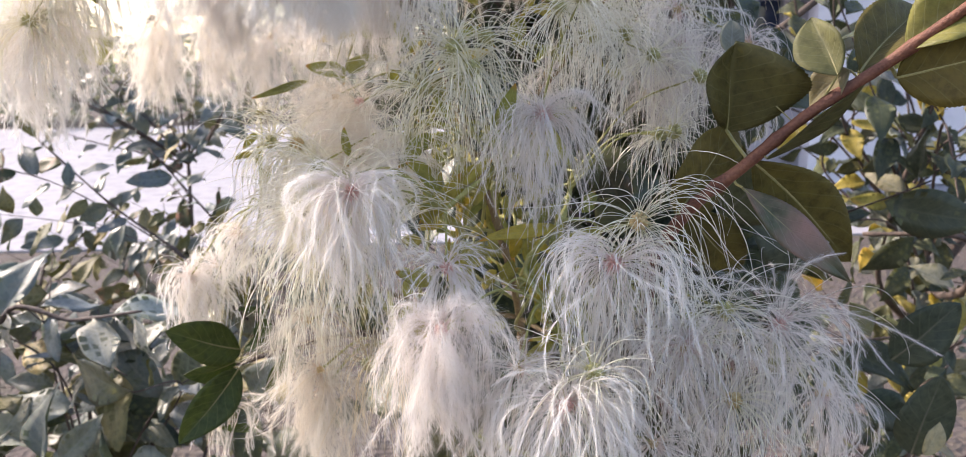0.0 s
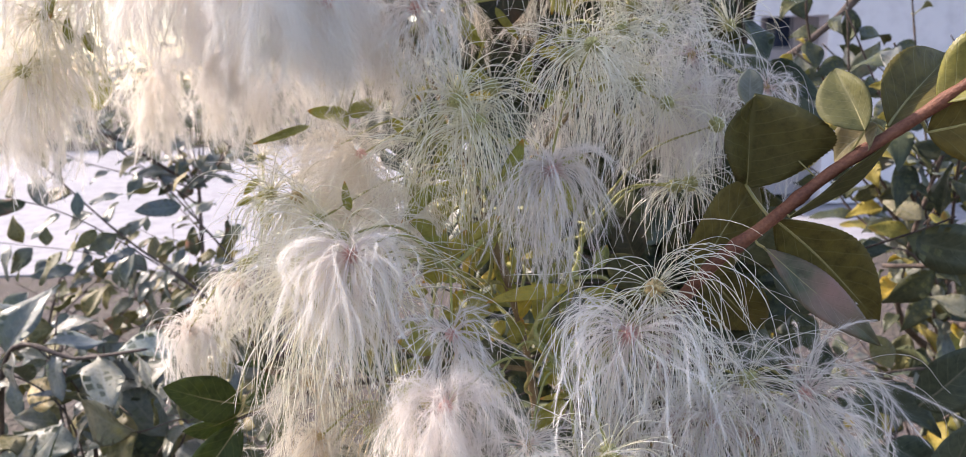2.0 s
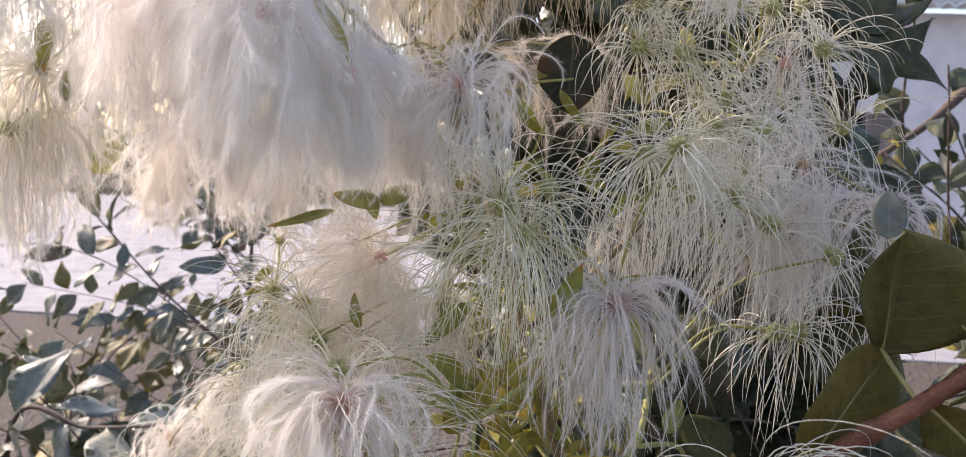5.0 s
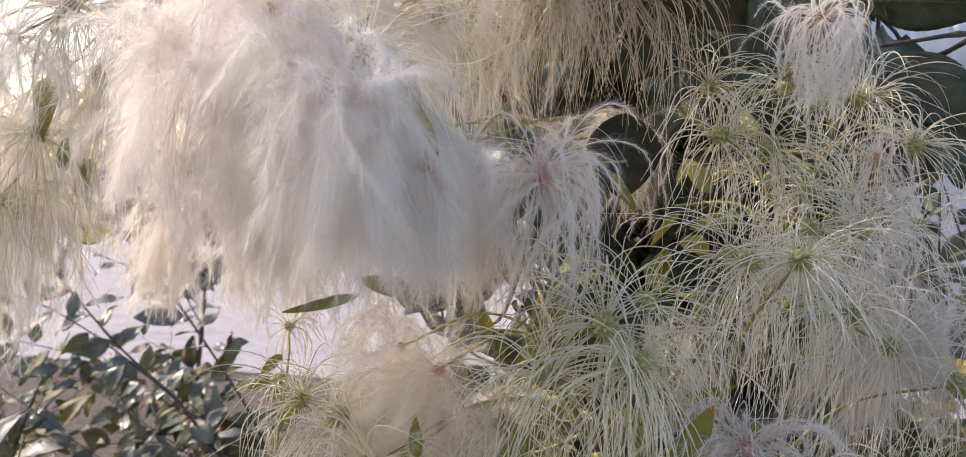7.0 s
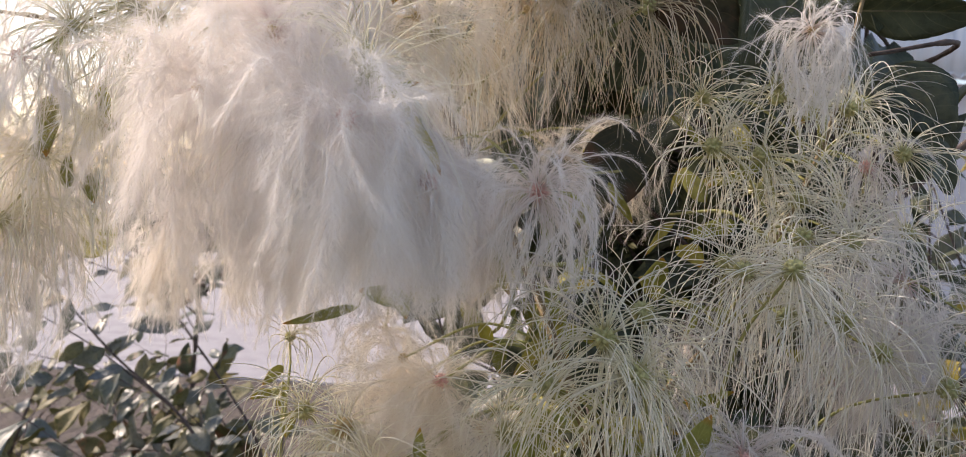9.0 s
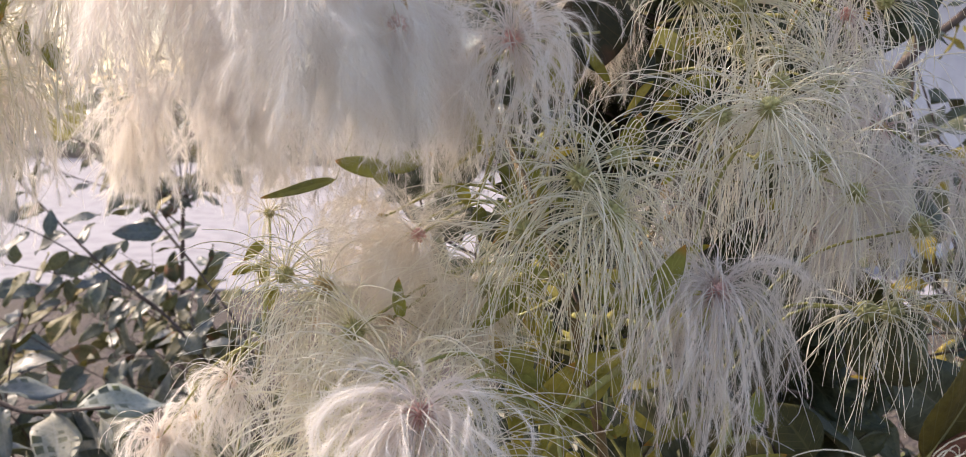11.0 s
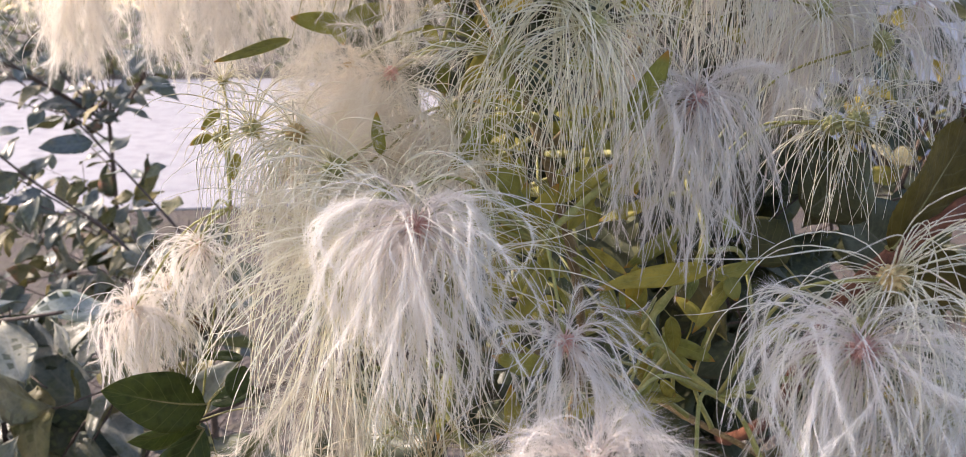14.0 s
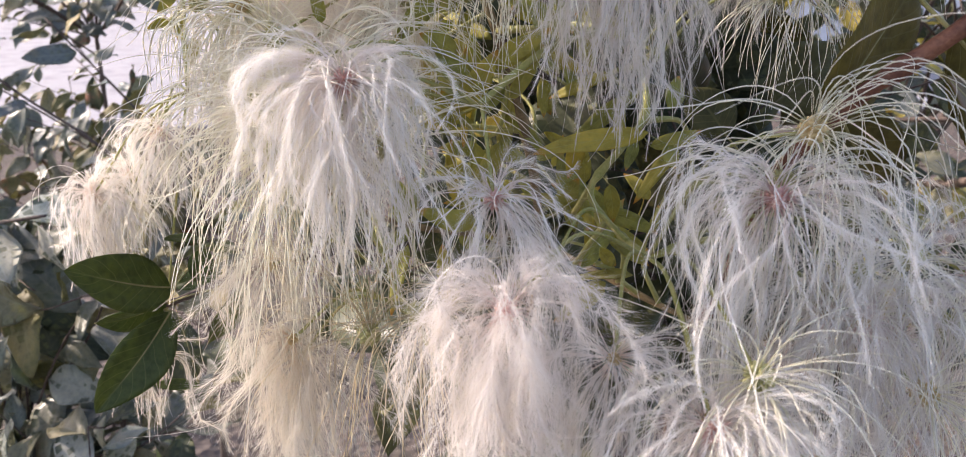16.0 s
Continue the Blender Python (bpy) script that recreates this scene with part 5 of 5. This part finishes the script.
fluffy_head((-0.0782, 0.3450, 1.1552), 0.038, 40, lean=(-0.2, -0.7, 0.3), tint=2)
fluffy_head((-0.0344, 0.3450, 1.1670), 0.034, 60, lean=(0.0, -0.7, 0.3), tint=2)
fluffy_head((-0.0541, 0.3350, 1.1594), 0.034, 34, lean=(0.0, -0.7, 0.3), tint=2)
silky_head((-0.0608, 0.3100, 1.1636), 0.044, 90, lean=(-0.1, -0.8, 0.3))
silky_head((-0.0879, 0.3500, 1.1686), 0.040, 55, lean=(-0.2, -0.7, 0.3))
silky_head((-0.0266, 0.3350, 1.1701), 0.040, 80, lean=(0.0, -0.8, 0.3))
silky_head((-0.0073, 0.2900, 1.2066), 0.048, 110, lean=(0.0, -0.8, 0.35))
silky_head((-0.0005, 0.2840, 1.1996), 0.045, 85, lean=(0.1, -0.8, 0.4))
silky_head((-0.0183, 0.3000, 1.1922), 0.045, 70, lean=(-0.2, -0.7, 0.4))
silky_head((0.0332, 0.3200, 1.2215), 0.044, 61, lean=(0.0, -0.8, 0.35), tint=1)
silky_head((0.0395, 0.3020, 1.2238), 0.044, 65, lean=(0.1, -0.8, 0.3), tint=1)
silky_head((0.0740, 0.3010, 1.1749), 0.034, 45, lean=(0.0, -0.5, -0.2), tint=1)
silky_head((0.0698, 0.3050, 1.1736), 0.034, 30, lean=(-0.4, -0.5, 0.0), tint=1)
silky_head((0.0869, 0.3150, 1.1944), 0.038, 40, lean=(0.3, -0.6, 0.4), tint=1)
silky_head((0.0959, 0.3650, 1.2587), 0.036, 49, lean=(0.2, -0.8, 0.3))
silky_head((0.0339, 0.3600, 1.2573), 0.040, 57, lean=(-0.1, -0.8, 0.4))
silky_head((0.0477, 0.3550, 1.2551), 0.042, 57, lean=(0.0, -0.8, 0.4))
silky_head((0.0529, 0.3600, 1.2779), 0.036, 45, lean=(-0.3, -0.6, 0.5))
silky_head((0.0799, 0.3700, 1.2729), 0.036, 45, lean=(0.2, -0.6, 0.5))
silky_head((0.0726, 0.3450, 1.2301), 0.045, 49, lean=(0.1, -0.7, 0.4), tint=1)
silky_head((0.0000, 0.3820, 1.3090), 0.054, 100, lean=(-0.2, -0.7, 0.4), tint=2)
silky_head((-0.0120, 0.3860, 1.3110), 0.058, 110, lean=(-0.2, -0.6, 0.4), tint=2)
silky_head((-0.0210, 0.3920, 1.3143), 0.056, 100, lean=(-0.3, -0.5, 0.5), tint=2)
silky_head((-0.0670, 0.2970, 1.2687), 0.038, 50, lean=(0.2, -0.7, 0.5))
silky_head((-0.0776, 0.3000, 1.2630), 0.034, 45, lean=(-0.1, -0.7, 0.5))
silky_head((-0.0502, 0.4300, 1.2864), 0.050, 100, lean=(0.1, -0.6, 0.5), tint=2)
fluffy_head((-0.0520, 0.4240, 1.2850), 0.046, 65, lean=(0.1, -0.6, 0.5), tint=2)
fluffy_head((-0.0260, 0.3800, 1.3010), 0.046, 28, lean=(-0.1, -0.7, 0.4), tint=2)
silky_head((-0.1129, 0.3300, 1.2884), 0.036, 60, lean=(-0.2, -0.7, 0.5))
silky_head((-0.1032, 0.3350, 1.3025), 0.036, 60, lean=(0.0, -0.7, 0.5))
silky_head((-0.1607, 0.3450, 1.2797), 0.046, 74, lean=(0.0, -0.7, 0.5))
silky_head((-0.1439, 0.3500, 1.2874), 0.050, 81, lean=(0.0, -0.7, 0.5))
silky_head((-0.1774, 0.3600, 1.2434), 0.046, 81, lean=(0.0, -0.6, 0.4))
silky_head((-0.1612, 0.3700, 1.2531), 0.050, 81, lean=(0.2, -0.6, 0.4))
silky_head((-0.1904, 0.3750, 1.2244), 0.038, 45, lean=(0.3, -0.7, 0.4))
silky_head((-0.0730, 0.3330, 1.1695), 0.046, 90, lean=(-0.2, -0.85, 0.3), ripe=True)
silky_head((-0.0652, 0.3000, 1.1490), 0.050, 100, lean=(-0.2, -0.7, 0.3))
silky_head((-0.0580, 0.2800, 1.1420), 0.054, 110, lean=(-0.1, -0.7, 0.2))
silky_head((-0.0458, 0.2750, 1.1484), 0.064, 80, lean=(-0.1, -0.8, 0.2))
silky_head((-0.0324, 0.2770, 1.1433), 0.058, 60, lean=(0.1, -0.8, 0.2))
silky_head((-0.1124, 0.4300, 1.1761), 0.026, 40, lean=(-0.5, -0.6, 0.4))
silky_head((-0.1141, 0.4200, 1.1556), 0.022, 24, lean=(-0.4, -0.6, 0.0))
silky_head((-0.1305, 0.3850, 1.0945), 0.024, 35, lean=(0.3, -0.5, -0.2))
silky_head((0.0438, 0.2400, 1.1433), 0.056, 70, lean=(-0.1, -0.8, 0.3), tint=1, bend=0.6)
silky_head((0.0485, 0.2400, 1.1538), 0.060, 80, lean=(0.0, -0.9, 0.25), tint=1, ripe=True, bend=0.55)
silky_head((0.0317, 0.2150, 1.1159), 0.034, 60, lean=(0.1, -0.8, 0.3))
silky_head((0.0774, 0.2320, 1.0986), 0.036, 50, lean=(0.0, -0.8, 0.4), ripe=True)
silky_head((0.0988, 0.2560, 1.1005), 0.040, 50, lean=(0.2, -0.7, 0.4))
silky_head((0.0668, 0.2450, 1.1203), 0.045, 60, lean=(0.2, -0.6, 0.4), tint=1)
silky_head((0.0778, 0.2450, 1.1237), 0.048, 60, lean=(0.2, -0.7, 0.4), tint=1)
silky_head((0.0038, 0.2620, 1.1198), 0.030, 35, lean=(0.4, -0.6, 0.3), tint=1)
fluffy_head((-0.0859, 0.3450, 1.2928), 0.055, 48, lean=(0.0, -0.6, 0.5), tint=1, mist=True)
fluffy_head((-0.0604, 0.3500, 1.2899), 0.055, 42, lean=(0.1, -0.6, 0.5), tint=2, mist=True)
fluffy_head((-0.1334, 0.3600, 1.2874), 0.056, 14, lean=(-0.1, -0.6, 0.5))
fluffy_head((-0.1686, 0.3750, 1.2655), 0.056, 52, lean=(-0.1, -0.6, 0.5))
fluffy_head((-0.1920, 0.3750, 1.2432), 0.050, 52, lean=(-0.1, -0.6, 0.5))
fluffy_head((-0.0475, 0.3800, 1.3141), 0.050, 36, lean=(0.1, -0.6, 0.5), tint=2)
fluffy_head((-0.1192, 0.3500, 1.3240), 0.056, 26, lean=(0.0, -0.6, 0.5), mist=True)
fluffy_head((-0.0233, 0.3900, 1.3425), 0.056, 40, lean=(0.0, -0.6, 0.5), tint=2)
silky_head((0.0359, 0.3850, 1.2757), 0.036, 49, lean=(0.0, -0.6, 0.5), tint=0)
silky_head((0.0665, 0.3720, 1.2419), 0.044, 49, lean=(0.0, -0.6, 0.5), tint=1)
silky_head((0.0369, 0.3500, 1.2218), 0.046, 45, lean=(0.0, -0.6, 0.5), tint=1)
fluffy_head((-0.2020, 0.3500, 1.2658), 0.056, 52, lean=(-0.1, -0.6, 0.5))
fluffy_head((-0.0742, 0.4320, 1.1811), 0.046, 26, lean=(-0.1, -0.6, 0.5), tint=2)
fluffy_head((-0.0771, 0.4250, 1.2203), 0.050, 52, lean=(-0.1, -0.6, 0.5))
fluffy_head((-0.0435, 0.4050, 1.2220), 0.044, 46, lean=(0.1, -0.6, 0.5))
fluffy_head((-0.0662, 0.3000, 1.1045), 0.036, 40, lean=(-0.2, -0.6, 0.3), tint=2)
silky_head((-0.0271, 0.2620, 1.1078), 0.050, 50, lean=(-0.2, -0.6, 0.3), tint=2)
fluffy_head((0.0112, 0.2350, 1.1091), 0.045, 70, lean=(0.0, -0.6, 0.5), soft=False)
fluffy_head((0.0579, 0.2400, 1.1141), 0.050, 70, lean=(0.1, -0.6, 0.5), tint=1, soft=False)
fluffy_head((0.0811, 0.2500, 1.1012), 0.045, 70, lean=(0.2, -0.6, 0.5), tint=1, soft=False)
fluffy_head((0.0514, 0.2250, 1.0884), 0.045, 60, lean=(0.1, -0.6, 0.5), soft=False)
fluffy_head((0.1181, 0.2620, 1.0862), 0.045, 60, lean=(0.4, -0.6, 0.4), tint=1, soft=False)
fluffy_head((0.0220, 0.4400, 1.2640), 0.042, 40, lean=(0.0, -0.6, 0.4), tint=2)
fluffy_head((-0.0080, 0.4380, 1.2560), 0.042, 40, lean=(0.0, -0.6, 0.4), tint=2)
silky_head((0.0050, 0.3100, 1.2104), 0.050, 45, lean=(0.1, -0.7, 0.4))
silky_head((0.0456, 0.3200, 1.2099), 0.050, 41, lean=(-0.1, -0.7, 0.4), tint=1)
silky_head((0.0686, 0.3150, 1.2026), 0.050, 57, lean=(0.2, -0.7, 0.4), tint=1)
silky_head((0.0561, 0.3400, 1.2312), 0.050, 57, lean=(0.0, -0.7, 0.4), tint=1)
silky_head((-0.1302, 0.3400, 1.2689), 0.050, 54, lean=(-0.2, -0.7, 0.4))
silky_head((-0.1895, 0.3600, 1.2211), 0.046, 60, lean=(0.2, -0.7, 0.4))
silky_head((0.0619, 0.4000, 1.2455), 0.046, 49, lean=(0.0, -0.7, 0.4), tint=0)
silky_head((0.0932, 0.4000, 1.2431), 0.046, 49, lean=(0.1, -0.7, 0.4), tint=1)
silky_head((0.0684, 0.4050, 1.2801), 0.042, 49, lean=(0.0, -0.7, 0.4), tint=0)
silky_head((0.1001, 0.4050, 1.2799), 0.040, 49, lean=(0.1, -0.7, 0.4), tint=1)
silky_head((0.0755, 0.3850, 1.2126), 0.046, 49, lean=(0.0, -0.7, 0.4), tint=1)
silky_head((0.1154, 0.3950, 1.2337), 0.046, 49, lean=(0.1, -0.7, 0.4), tint=1)
silky_head((-0.0473, 0.2790, 1.1632), 0.048, 55, lean=(-0.1, -0.8, 0.45), tint=1)
fluffy_head((0.0760, 0.3750, 1.2180), 0.046, 32, lean=(0.1, -0.6, 0.3), tint=1)
fluffy_head((0.0330, 0.3720, 1.1950), 0.042, 36, lean=(0.0, -0.6, 0.3), tint=1)
silky_head((-0.0740, 0.3300, 1.2740), 0.040, 55, lean=(0.1, -0.8, 0.4))
silky_head((-0.0830, 0.3150, 1.2650), 0.036, 40, lean=(0.1, -0.8, 0.4))
silky_head((-0.0560, 0.3650, 1.2870), 0.044, 60, lean=(0.1, -0.7, 0.5))
silky_head((-0.0660, 0.3700, 1.3000), 0.046, 60, lean=(0.0, -0.7, 0.5), tint=1)
silky_head((-0.0490, 0.4000, 1.2850), 0.044, 60, lean=(0.0, -0.7, 0.5))
silky_head((-0.0960, 0.3350, 1.2900), 0.040, 50, lean=(-0.1, -0.8, 0.4))
silky_head((-0.0640, 0.2860, 1.2620), 0.044, 38, lean=(0.2, -0.9, 0.2))
silky_head((-0.0745, 0.2860, 1.2560), 0.040, 30, lean=(0.1, -0.9, 0.2), tint=1)
silky_head((-0.1360, 0.3450, 1.2840), 0.046, 50, lean=(0.0, -0.8, 0.4))
silky_head((-0.1210, 0.3400, 1.3010), 0.046, 46, lean=(0.1, -0.8, 0.4), tint=1)
silky_head((-0.1520, 0.3550, 1.2960), 0.046, 46, lean=(-0.1, -0.8, 0.4), tint=1)
fluffy_head((0.0900, 0.3700, 1.1980), 0.040, 45, lean=(0.1, -0.6, 0.3), tint=1)
fluffy_head((0.0760, 0.3600, 1.1860), 0.034, 36, lean=(0.0, -0.6, 0.3), tint=1)
fluffy_head((-0.0500, 0.2980, 1.2400), 0.034, 70, lean=(0.35, -0.7, 0.3), rosy=True, mist=True)
